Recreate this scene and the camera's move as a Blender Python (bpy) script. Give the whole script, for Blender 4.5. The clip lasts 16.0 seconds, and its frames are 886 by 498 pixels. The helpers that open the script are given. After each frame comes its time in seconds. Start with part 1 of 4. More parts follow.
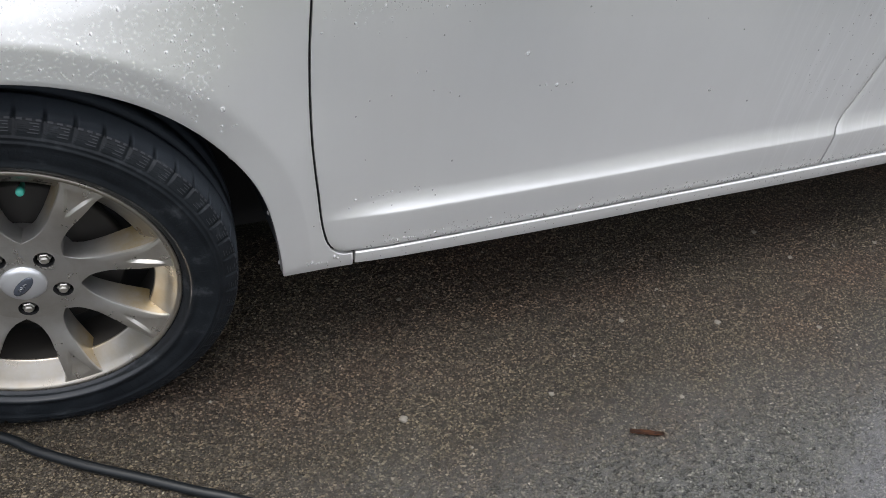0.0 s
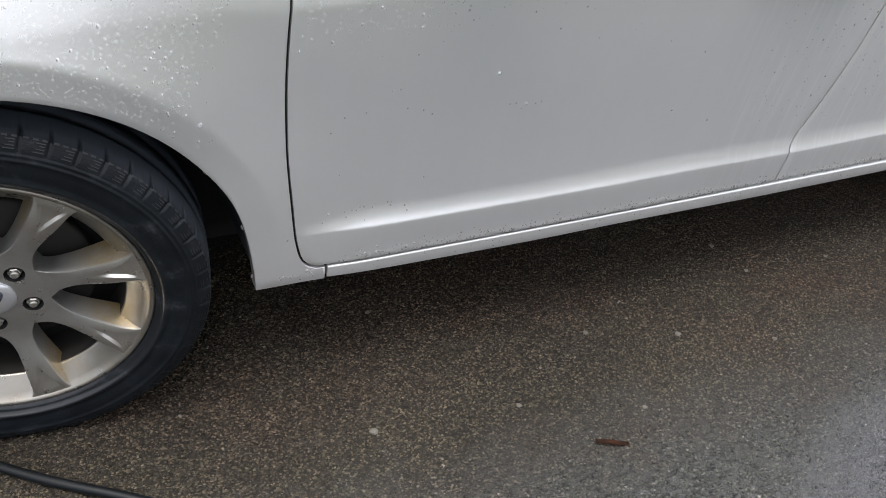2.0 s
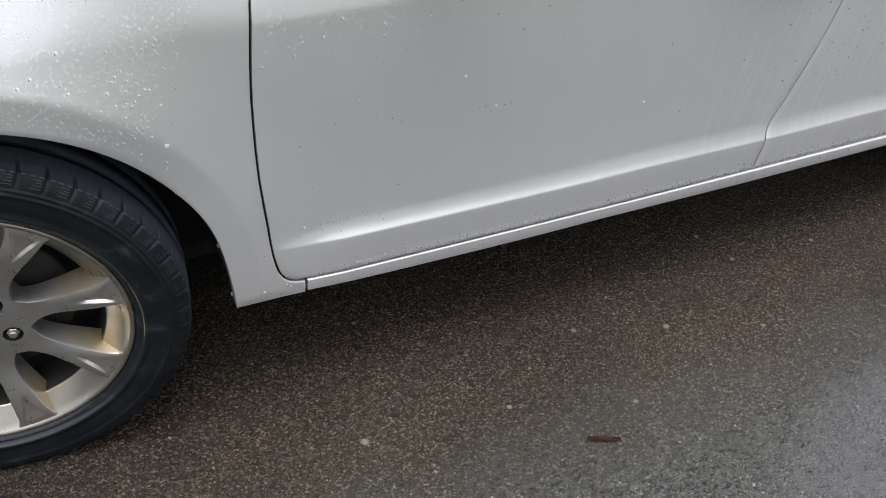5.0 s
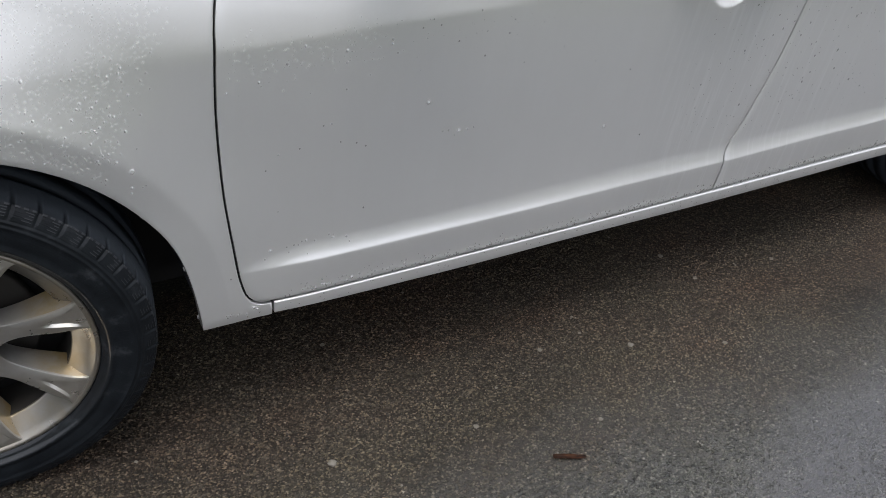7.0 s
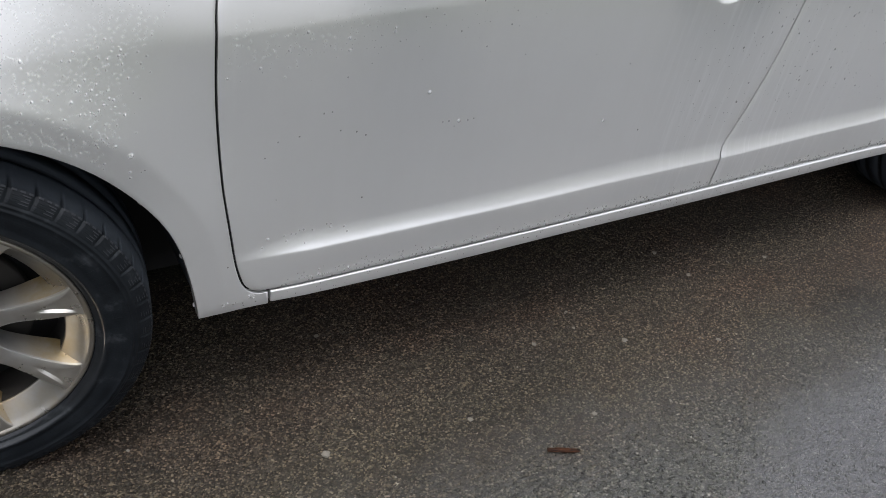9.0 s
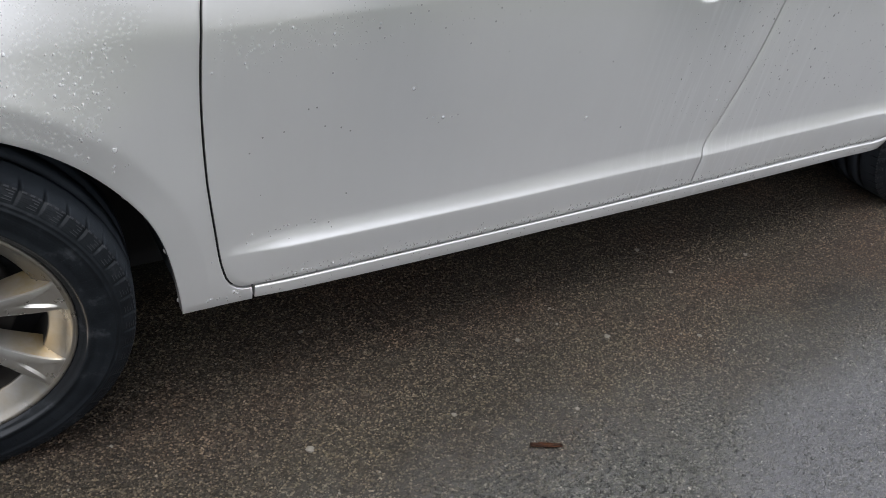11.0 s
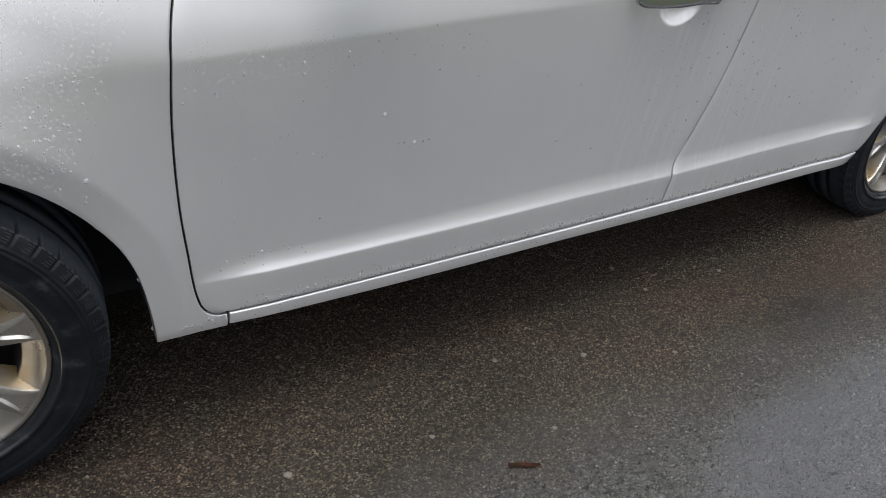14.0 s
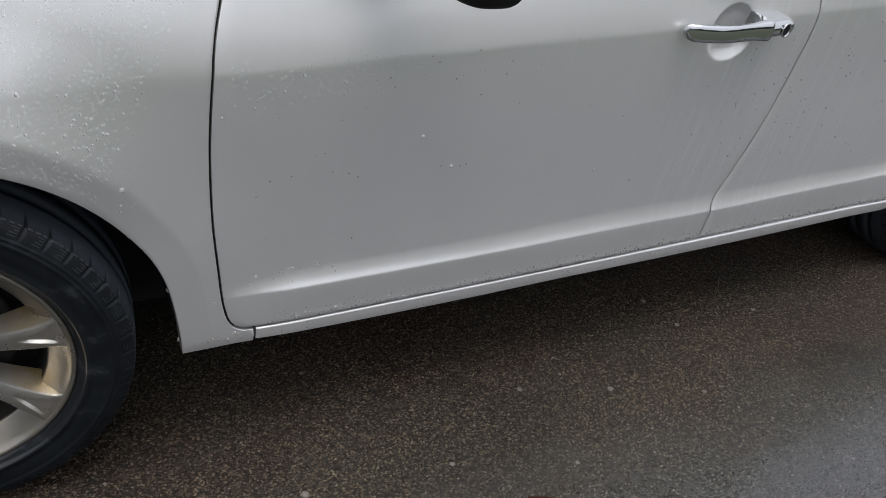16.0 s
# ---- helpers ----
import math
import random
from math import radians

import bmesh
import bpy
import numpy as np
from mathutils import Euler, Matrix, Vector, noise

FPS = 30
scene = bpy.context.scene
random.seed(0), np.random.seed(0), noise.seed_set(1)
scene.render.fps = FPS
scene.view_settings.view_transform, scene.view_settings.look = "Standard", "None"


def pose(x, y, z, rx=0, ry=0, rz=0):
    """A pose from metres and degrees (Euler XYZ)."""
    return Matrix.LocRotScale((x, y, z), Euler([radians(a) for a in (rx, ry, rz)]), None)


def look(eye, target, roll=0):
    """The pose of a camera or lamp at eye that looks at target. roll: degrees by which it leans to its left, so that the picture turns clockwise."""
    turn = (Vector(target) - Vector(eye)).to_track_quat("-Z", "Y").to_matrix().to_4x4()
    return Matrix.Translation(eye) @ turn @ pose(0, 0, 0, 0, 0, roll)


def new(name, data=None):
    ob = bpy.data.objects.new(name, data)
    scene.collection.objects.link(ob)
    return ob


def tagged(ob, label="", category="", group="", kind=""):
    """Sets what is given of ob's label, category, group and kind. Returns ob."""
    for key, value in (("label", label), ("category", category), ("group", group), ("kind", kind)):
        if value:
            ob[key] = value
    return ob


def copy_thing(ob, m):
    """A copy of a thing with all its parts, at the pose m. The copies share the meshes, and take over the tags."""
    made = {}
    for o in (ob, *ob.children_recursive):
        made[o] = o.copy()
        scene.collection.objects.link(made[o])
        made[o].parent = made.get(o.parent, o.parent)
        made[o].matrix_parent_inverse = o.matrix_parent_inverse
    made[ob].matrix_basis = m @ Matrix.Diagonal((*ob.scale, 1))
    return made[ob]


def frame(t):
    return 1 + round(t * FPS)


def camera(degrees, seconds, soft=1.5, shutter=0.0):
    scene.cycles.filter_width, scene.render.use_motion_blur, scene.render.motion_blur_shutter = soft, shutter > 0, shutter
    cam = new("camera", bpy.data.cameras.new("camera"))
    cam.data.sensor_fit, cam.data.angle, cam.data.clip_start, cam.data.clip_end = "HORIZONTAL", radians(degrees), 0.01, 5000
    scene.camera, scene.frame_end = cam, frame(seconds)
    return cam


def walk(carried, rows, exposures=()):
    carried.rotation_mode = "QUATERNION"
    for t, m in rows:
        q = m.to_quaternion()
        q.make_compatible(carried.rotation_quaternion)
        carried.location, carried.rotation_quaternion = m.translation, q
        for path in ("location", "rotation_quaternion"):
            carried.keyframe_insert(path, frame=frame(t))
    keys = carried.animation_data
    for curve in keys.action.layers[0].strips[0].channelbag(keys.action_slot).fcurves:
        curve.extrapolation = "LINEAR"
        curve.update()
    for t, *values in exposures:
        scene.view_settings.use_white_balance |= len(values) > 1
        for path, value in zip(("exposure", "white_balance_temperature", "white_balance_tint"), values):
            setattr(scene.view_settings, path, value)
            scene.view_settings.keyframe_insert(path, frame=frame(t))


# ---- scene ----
import functools

cam = camera(56.34, 16.0, soft=0.9)
ROWS = [
    (0.0, (0.1405, -1.0525, 1.2271), (0.7130, 0.0536, 0.2228), 6.97),
    (0.5, (0.1350, -1.0525, 1.2421), (0.7518, 0.0301, 0.2385), 9.32),
    (1.0, (0.1444, -1.0702, 1.2352), (0.7946, 0.0041, 0.2437), 8.86),
    (1.5, (0.1389, -1.0704, 1.2511), (0.8096, 0.0005, 0.2696), 8.08),
    (2.0, (0.1085, -1.0525, 1.2452), (0.7616, 0.0303, 0.2649), 9.40),
    (2.5, (0.1304, -1.0517, 1.2525), (0.7648, 0.0462, 0.2768), 8.96),
    (3.0, (0.1273, -1.0555, 1.2292), (0.7560, 0.0401, 0.2471), 8.97),
    (3.5, (0.1425, -1.0662, 1.2291), (0.7714, 0.0291, 0.2469), 8.15),
    (4.0, (0.1451, -1.0652, 1.2355), (0.7760, 0.0291, 0.2535), 6.74),
    (4.2, (0.1404, -1.0589, 1.2419), (0.7739, 0.0298, 0.2553), 6.53),
    (6.3, (0.1413, -1.0913, 1.2516), (0.8325, 0.0092, 0.3183), 6.08),
    (6.5, (0.1375, -1.0866, 1.2492), (0.8289, 0.0111, 0.3127), 6.24),
    (7.0, (0.1475, -1.0938, 1.2661), (0.8545, -0.0044, 0.3316), 6.74),
    (7.5, (0.1464, -1.1021, 1.2613), (0.8725, -0.0225, 0.3300), 7.16),
    (8.0, (0.1390, -1.0951, 1.2567), (0.8697, -0.0182, 0.3258), 7.44),
    (8.5, (0.1300, -1.0930, 1.2578), (0.8637, -0.0213, 0.3233), 7.94),
    (9.0, (0.1312, -1.0868, 1.2523), (0.8584, -0.0120, 0.3163), 8.23),
    (9.2, (0.1382, -1.0955, 1.2521), (0.8736, -0.0249, 0.3177), 8.36),
    (11.3, (0.1267, -1.0964, 1.2521), (0.8789, -0.0388, 0.3164), 9.12),
    (11.5, (0.1269, -1.0893, 1.2487), (0.8762, -0.0312, 0.3111), 9.28),
    (12.0, (0.1334, -1.0963, 1.2489), (0.8816, -0.0374, 0.3114), 9.16),
    (12.5, (0.1502, -1.0954, 1.2608), (0.9060, -0.0434, 0.3216), 9.35),
    (13.0, (0.1390, -1.0775, 1.2638), (0.8958, -0.0268, 0.3239), 9.51),
    (13.5, (0.1477, -1.0970, 1.2658), (0.9140, -0.0314, 0.3508), 9.11),
    (14.0, (0.1358, -1.1116, 1.2670), (0.9242, -0.0478, 0.3689), 8.64),
    (14.5, (0.1089, -1.0888, 1.2713), (0.8847, -0.0098, 0.3802), 10.54),
    (15.0, (0.1022, -1.0695, 1.2691), (0.8512, 0.0303, 0.3805), 12.69),
    (15.5, (0.1351, -1.0712, 1.2655), (0.8780, 0.0317, 0.3758), 12.57),
    (16.0, (0.1422, -1.0860, 1.2693), (0.8902, 0.0211, 0.3890), 10.39),
]
EXPOSURE = [(0.0, 1.39), (1.0, 1.27), (2.0, 1.21), (2.5, 1.07), (3.0, 0.94), (3.5, 1.18), (4.0, 1.37), (6.5, 0.92), (7.5, 1.1), (9.0, 1.12), (12.5, 1.18), (14.0, 0.96), (14.5, 0.88), (15.0, 0.86), (16.0, 0.71)]
walk(cam, [(t, look(eye, target, roll)) for t, eye, target, roll in ROWS], EXPOSURE)

# ---- world and light: an overcast day after rain ----
world = bpy.data.worlds.new("overcast_sky")
scene.world = world
world.use_nodes = True
wn, wl = world.node_tree.nodes, world.node_tree.links
sky = wn.new("ShaderNodeTexSky")
sky.sky_type, sky.sun_disc = "NISHITA", False
sky.sun_elevation, sky.sun_rotation = radians(80), radians(-140)
sky.air_density, sky.dust_density, sky.ozone_density = 1.0, 3.0, 1.0
bg = wn["Background"]
bg.inputs["Strength"].default_value = 0.12
veil = wn.new("ShaderNodeMix")
veil.data_type = "RGBA"
veil.inputs[0].default_value = 0.8
veil.inputs[7].default_value = (6.12, 6.16, 6.52, 1)
wl.new(sky.outputs[0], veil.inputs[6])
where = wn.new("ShaderNodeTexCoord")
axes = wn.new("ShaderNodeSeparateXYZ")
wl.new(where.outputs["Generated"], axes.inputs[0])
rise = wn.new("ShaderNodeMapRange")
rise.inputs["From Min"].default_value, rise.inputs["From Max"].default_value = 0.0, 1.0
rise.inputs["To Min"].default_value, rise.inputs["To Max"].default_value = 0.68, 1.32
wl.new(axes.outputs["Z"], rise.inputs["Value"])
cloud = wn.new("ShaderNodeVectorMath")
cloud.operation = "SCALE"
wl.new(veil.outputs[2], cloud.inputs[0])
wl.new(rise.outputs[0], cloud.inputs["Scale"])
wl.new(cloud.outputs[0], bg.inputs["Color"])
sun = new("sun", bpy.data.lights.new("sun", "SUN"))
sun.data.energy, sun.data.angle, sun.data.color = 1.5, radians(40), (1.0, 0.97, 0.93)
sun.matrix_world = look((-1.0, -1.2, 9), (0, 0, 0))


# ---- materials ----
def material(name, base, rough=0.5, metal=0.0, **more):
    m = bpy.data.materials.new(name)
    m.use_nodes = True
    b = m.node_tree.nodes["Principled BSDF"]
    b.inputs["Base Color"].default_value = (*base, 1)
    b.inputs["Roughness"].default_value = rough
    b.inputs["Metallic"].default_value = metal
    for key, value in more.items():
        b.inputs[key.replace("_", " ")].default_value = value
    return m


class Nodes:
    """A short hand for the nodes of one material."""
    def __init__(self, m):
        self.t = m.node_tree
        self.b = self.t.nodes["Principled BSDF"]
        self.co = self.add("ShaderNodeTexCoord").outputs["Object"]

    def add(self, kind, **inputs):
        n = self.t.nodes.new(kind)
        for k, v in inputs.items():
            self.put(n.inputs[int(k[1:]) if k[0] == "i" and k[1:].isdigit() else k.replace("_", " ")], v)
        return n

    def put(self, socket, v):
        if isinstance(v, bpy.types.NodeSocket):
            self.t.links.new(v, socket)
        else:
            socket.default_value = v

    def noise(self, scale, detail=4, rough=0.55, vec=None):
        return self.add("ShaderNodeTexNoise", Vector=vec or self.co, Scale=scale, Detail=detail, Roughness=rough).outputs["Fac"]

    def cells(self, scale, out="Distance", feature="F1", vec=None):
        n = self.add("ShaderNodeTexVoronoi", Vector=vec or self.co, Scale=scale)
        n.feature = feature
        return n.outputs[out]

    def ramp(self, v, *stops):
        n = self.add("ShaderNodeValToRGB", Fac=v)
        e = n.color_ramp.elements
        while len(e) < len(stops):
            e.new(0.5)
        for el, (p, c) in zip(e, stops):
            el.position = p
            el.color = (c, c, c, 1) if isinstance(c, (int, float)) else (*c, 1)
        return n.outputs["Color"]

    def mix(self, f, a, b, blend="MIX"):
        n = self.add("ShaderNodeMix")
        n.data_type, n.blend_type = "RGBA", blend
        for s, v in ((0, f), (6, a), (7, b)):
            self.put(n.inputs[s], v if isinstance(v, (bpy.types.NodeSocket, int, float)) else (*v, 1))
        return n.outputs[2]

    def math(self, op, a, b=0.0, c=0.0):
        n = self.add("ShaderNodeMath", i0=a, i1=b, i2=c)
        n.operation = op
        return n.outputs[0]

    def bump(self, h, strength, dist, below=None):
        n = self.add("ShaderNodeBump", Height=h, Strength=strength, Distance=dist)
        if below:
            self.put(n.inputs["Normal"], below)
        return n.outputs["Normal"]


PAINT = material("silver_paint", (0.62, 0.63, 0.645), 0.40, 0.58, Coat_Weight=1.0, Coat_Roughness=0.04, Coat_IOR=1.5)
k = Nodes(PAINT)
flake = k.noise(2600, 1)
grime = k.noise(3.2, 6, 0.6)
k.put(k.b.inputs["Base Color"], k.mix(k.ramp(k.math("ADD", k.math("MULTIPLY", grime, 0.7), k.math("MULTIPLY", k.noise(1, 4, 0.6, k.add("ShaderNodeMapping", Vector=k.co, Scale=(30, 30, 2.4)).outputs[0]), 0.3)), (0.35, 0.0), (0.72, 0.4)), (0.700, 0.703, 0.700), (0.62, 0.622, 0.608)))
k.put(k.b.inputs["Roughness"], k.ramp(flake, (0.3, 0.35), (0.7, 0.43)))
wave = k.bump(k.noise(2.6, 2, 0.5), 0.3, 0.02)
k.put(k.b.inputs["Normal"], wave)
k.put(k.b.inputs["Coat Normal"], wave)
runs = k.add("ShaderNodeMapping", Vector=k.co, Scale=(46, 46, 3.2)).outputs[0]
place = k.add("ShaderNodeSeparateXYZ", Vector=k.co)
slant = k.add("ShaderNodeMapping", Vector=k.co, Rotation=(0, radians(24), 0), Scale=(60, 1, 3.4)).outputs[0]
runs_on = k.math("MULTIPLY", k.ramp(k.noise(1, 5, 0.7, slant), (0.50, 0.0), (0.64, 1.0)), k.ramp(k.math("MULTIPLY", place.outputs[0], 0.4), (0.50, 0.0), (0.58, 1.0), (0.72, 1.0), (0.80, 0.2)))
dry = k.b.inputs["Base Color"].links[0].from_socket
k.put(k.b.inputs["Base Color"], k.mix(k.math("MULTIPLY", runs_on, 0.30), dry, (0.86, 0.865, 0.87)))
film = k.math("ADD", k.math("MULTIPLY", k.noise(14, 5, 0.65), 0.6), k.math("MULTIPLY", k.noise(1, 4, 0.6, runs), 0.4))
k.put(k.b.inputs["Coat Roughness"], k.ramp(film, (0.38, 0.03), (0.68, 0.16)))

# paler rubber for raised edges: their wet highlights put into the colour
EDGE_GLINT = material("rubber_edge_glint", (0.020, 0.022, 0.026), 0.45, Specular_IOR_Level=0.4)
RUBBER = material("tyre_rubber", (0.012, 0.012, 0.013), 0.62, Specular_IOR_Level=0.13, Coat_Weight=0.12, Coat_Roughness=0.13, Coat_IOR=1.55)
k = Nodes(RUBBER)
k.put(k.b.inputs["Base Color"], k.ramp(k.noise(24, 6, 0.65), (0.35, (0.0055, 0.007, 0.009)), (0.58, (0.0095, 0.0118, 0.0145)), (0.74, (0.036, 0.040, 0.045))))
k.put(k.b.inputs["Roughness"], k.ramp(k.noise(9, 4), (0.35, 0.45), (0.7, 0.75)))
rubber = k.b.inputs["Base Color"].links[0].from_socket
xyz = k.add("ShaderNodeSeparateXYZ", Vector=k.co)
rad = k.math("SQRT", k.math("ADD", k.math("POWER", xyz.outputs[0], 2.0), k.math("POWER", xyz.outputs[2], 2.0)))
# tread wears grey; its colour is paler still to lift the dim arch gap
k.put(k.b.inputs["Base Color"], k.mix(k.ramp(rad, (0.3205, 0.0), (0.3235, 1.0)), rubber, (0.040, 0.047, 0.056)))
turn = k.math("ARCTAN2", xyz.outputs[2], xyz.outputs[0])
k.put(k.b.inputs["Coat Weight"], k.ramp(rad, (0.230, 0.3), (0.236, 0.7), (0.247, 0.7), (0.252, 0.04), (0.286, 0.04), (0.300, 0.16), (0.321, 0.16), (0.324, 0.02)))
ribs = k.math("MULTIPLY", k.math("SINE", k.math("MULTIPLY", rad, 1500.0)), k.ramp(rad, (0.228, 0.05), (0.250, 0.05), (0.276, 0.1), (0.298, 0.3)))
letters = k.math("MULTIPLY", k.math("GREATER_THAN", k.math("SINE", k.math("MULTIPLY", turn, 95.0)), 0.1), k.math("MULTIPLY", k.ramp(rad, (0.262, 0.0), (0.264, 1.0), (0.278, 1.0), (0.280, 0.0)), k.math("GREATER_THAN", k.math("SINE", k.math("MULTIPLY", turn, 5.0)), 0.2)))
relief = k.math("ADD", k.math("MULTIPLY", ribs, 0.25), k.math("ADD", k.math("MULTIPLY", letters, 0.5), k.math("MULTIPLY", k.noise(260, 3), 0.4)))
k.put(k.b.inputs["Normal"], k.bump(relief, 0.8, 0.0012))

def alloy(name, stain, light=1.0):
    """Dusty cast alloy; stain: how far brown brake dust has baked on, most towards the rim."""
    m = material(name, (0.42, 0.42, 0.41), 0.42, 0.95)
    k = Nodes(m)
    far = k.add("ShaderNodeVectorMath", i0=k.co)
    far.operation = "LENGTH"
    reach = k.ramp(far.outputs["Value"], (0.11, 0.0), (0.19, 1.0))
    dust = k.ramp(k.noise(11, 6, 0.7), (0.42, 0.0), (0.72, 1.0))
    metal = k.mix(dust, tuple(light * c for c in (0.58, 0.58, 0.57)), tuple(light * c for c in (0.46, 0.45, 0.42)))
    burn = k.math("MULTIPLY", k.math("MULTIPLY", reach, k.ramp(k.noise(14, 5, 0.62), (0.32, 0.35), (0.56, 1.0))), stain)
    k.put(k.b.inputs["Base Color"], k.mix(burn, metal, tuple(light * c for c in (0.43, 0.30, 0.105))))
    k.put(k.b.inputs["Metallic"], k.math("SUBTRACT", 0.92, k.math("MULTIPLY", burn, 0.35)))
    k.put(k.b.inputs["Roughness"], k.ramp(k.noise(30, 4), (0.3, 0.25), (0.75, 0.40)))
    k.put(k.b.inputs["Normal"], k.bump(k.noise(420, 2), 0.10, 0.0005))
    return m


ALLOY, STAINED, FLANGE = alloy("dusty_alloy", 0.18), alloy("brake_dust_stained_alloy", 0.9, 1.0), alloy("stained_flange_alloy", 0.35, 0.56)

CAP = material("centre_cap_silver", (0.62, 0.63, 0.65), 0.3, 0.7)
BADGE = material("dark_badge_enamel", (0.06, 0.07, 0.09), 0.25, 0.2, Coat_Weight=0.6)
STEEL = material("lug_nut_steel", (0.5, 0.48, 0.44), 0.38, 0.9)
# near-black for recesses and the inner body, shade put into the colour
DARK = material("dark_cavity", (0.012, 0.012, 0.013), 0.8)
LINER = material("wheel_arch_plastic", (0.045, 0.055, 0.068), 0.6)
# iron darkened to near-black for the shade behind the spokes
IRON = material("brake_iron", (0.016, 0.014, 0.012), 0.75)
CHROME = material("chrome", (0.53, 0.54, 0.55), 0.05, 1.0)
BLACK = material("black_trim_plastic", (0.008, 0.008, 0.009), 0.6, Specular_IOR_Level=0.2)
TEAL = material("teal_valve_cap", (0.06, 0.42, 0.33), 0.4)
GLASS = material("tinted_window_glass", (0.01, 0.012, 0.012), 0.04, 0.0, Coat_Weight=0.5)
def water(name, haze):
    """Clear beads with glossy skin; haze: white mixed in, standing in for light the drops would refract back."""
    m = bpy.data.materials.new(name)
    m.use_nodes = True
    t = m.node_tree
    clear, gloss, milk = t.nodes.new("ShaderNodeBsdfTransparent"), t.nodes.new("ShaderNodeBsdfGlossy"), t.nodes.new("ShaderNodeBsdfDiffuse")
    gloss.inputs["Roughness"].default_value, milk.inputs["Color"].default_value = 0.03, (0.85, 0.86, 0.87, 1)
    edge, m1, m2 = t.nodes.new("ShaderNodeFresnel"), t.nodes.new("ShaderNodeMixShader"), t.nodes.new("ShaderNodeMixShader")
    edge.inputs["IOR"].default_value, m1.inputs[0].default_value = 1.2, haze
    for p, q in ((clear.outputs[0], m1.inputs[1]), (milk.outputs[0], m1.inputs[2]), (edge.outputs[0], m2.inputs[0]), (m1.outputs[0], m2.inputs[1]), (gloss.outputs[0], m2.inputs[2]), (m2.outputs[0], t.nodes["Material Output"].inputs[0])):
        t.links.new(p, q)
    return m


WATER, MIST = water("water_bead", 0.30), water("fine_water_bead", 0.27)
KEYPAD = material("keypad_grey", (0.35, 0.36, 0.38), 0.4)
CLIP = material("scuffed_clip_plastic", (0.22, 0.22, 0.22), 0.5)
HOSE = material("hose_rubber", (0.005, 0.0065, 0.008), 0.42, Specular_IOR_Level=0.28)
BARK = material("bark_brown", (0.085, 0.034, 0.016), 0.65, Specular_IOR_Level=0.1)
k = Nodes(BARK)
k.put(k.b.inputs["Base Color"], k.ramp(k.noise(1, 5, 0.7, k.add("ShaderNodeMapping", Vector=k.co, Scale=(40, 300, 120)).outputs[0]), (0.40, (0.004, 0.002, 0.0015)), (0.66, (0.052, 0.020, 0.009))))
PEBBLE = material("pale_pebble", (0.13, 0.120, 0.102), 0.6)

def oil_stain(k):
    """An old dark stain on the driveway: 1 outside it, less within."""
    p = k.add("ShaderNodeSeparateXYZ", Vector=k.co)
    a = k.math("DIVIDE", k.math("SUBTRACT", p.outputs[0], STAIN[0]), 0.16)
    b = k.math("DIVIDE", k.math("SUBTRACT", p.outputs[1], STAIN[1]), 0.09)
    d = k.math("ADD", k.math("SQRT", k.math("ADD", k.math("MULTIPLY", a, a), k.math("MULTIPLY", b, b))), k.math("MULTIPLY", k.math("SUBTRACT", k.noise(16, 5, 0.7), 0.5), 1.6))
    return k.ramp(k.math("MULTIPLY", d, 0.5), (0.3, 0.62), (0.62, 1.0))


def wet_zones(k):
    """Where a thin film of water lies (sharp edge) and where stones are just wet (soft edge); both also tint in sky
    sheen.
    """
    p = k.add("ShaderNodeSeparateXYZ", Vector=k.co)
    x, y = p.outputs[0], p.outputs[1]
    shore = k.math("SUBTRACT", -0.385, k.math("MULTIPLY", k.math("MAXIMUM", k.math("SUBTRACT", 1.55, x), 0.0), 0.48))
    w = k.math("MULTIPLY", k.math("SUBTRACT", k.noise(11, 6, 0.7), 0.5), 0.14)
    film = k.ramp(k.math("ADD", k.math("ADD", k.math("SUBTRACT", shore, y), w), 0.5), (0.48, 0.0), (0.62, 1.0))
    w2 = k.math("MULTIPLY", k.math("SUBTRACT", k.noise(5, 6, 0.7), 0.5), 0.30)
    damp_sheen = k.ramp(k.math("ADD", k.math("SUBTRACT", w2, y), 0.15), (0.34, 0.0), (0.60, 1.0))
    return film, damp_sheen


def rust_tint(k):
    """Broad patches where the stones lean to rust brown or to mossy grey."""
    return k.ramp(k.noise(2.6, 3, 0.55, k.add("ShaderNodeMapping", Vector=k.co, Location=(3.7, 1.2, 0.0), Scale=(0.8, 1.5, 1.0)).outputs[0]), (0.36, (0.98, 1.0, 0.93)), (0.50, (1.02, 1.0, 0.96)), (0.64, (1.13, 0.98, 0.90)))


def pit_shade(k):
    """Shade of hollows between the stones, put into the colour, drawn out along the rolling direction: 1 outside, less
    within.
    """
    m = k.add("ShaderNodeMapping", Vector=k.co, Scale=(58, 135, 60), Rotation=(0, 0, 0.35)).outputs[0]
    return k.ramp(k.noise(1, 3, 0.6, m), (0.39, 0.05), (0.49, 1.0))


STAIN = (2.00, -0.25)
ASPHALT = material("wet_asphalt", (0.02, 0.018, 0.016), 0.55, Coat_Weight=1.0, Coat_Roughness=0.12, Coat_IOR=1.52)
k = Nodes(ASPHALT)
grain_v = k.cells(260)
grain_c = k.cells(260, "Color")
sep = k.add("ShaderNodeSeparateColor", Color=grain_c)
tone = k.ramp(sep.outputs[0], (0.0, (0.008, 0.006, 0.0044)), (0.5, (0.019, 0.0148, 0.0108)), (0.85, (0.042, 0.034, 0.026)), (0.97, (0.08, 0.068, 0.055)))
patch = k.math("MULTIPLY", k.ramp(k.noise(2.3, 5, 0.6), (0.35, 0.64), (0.7, 1.02)), oil_stain(k))
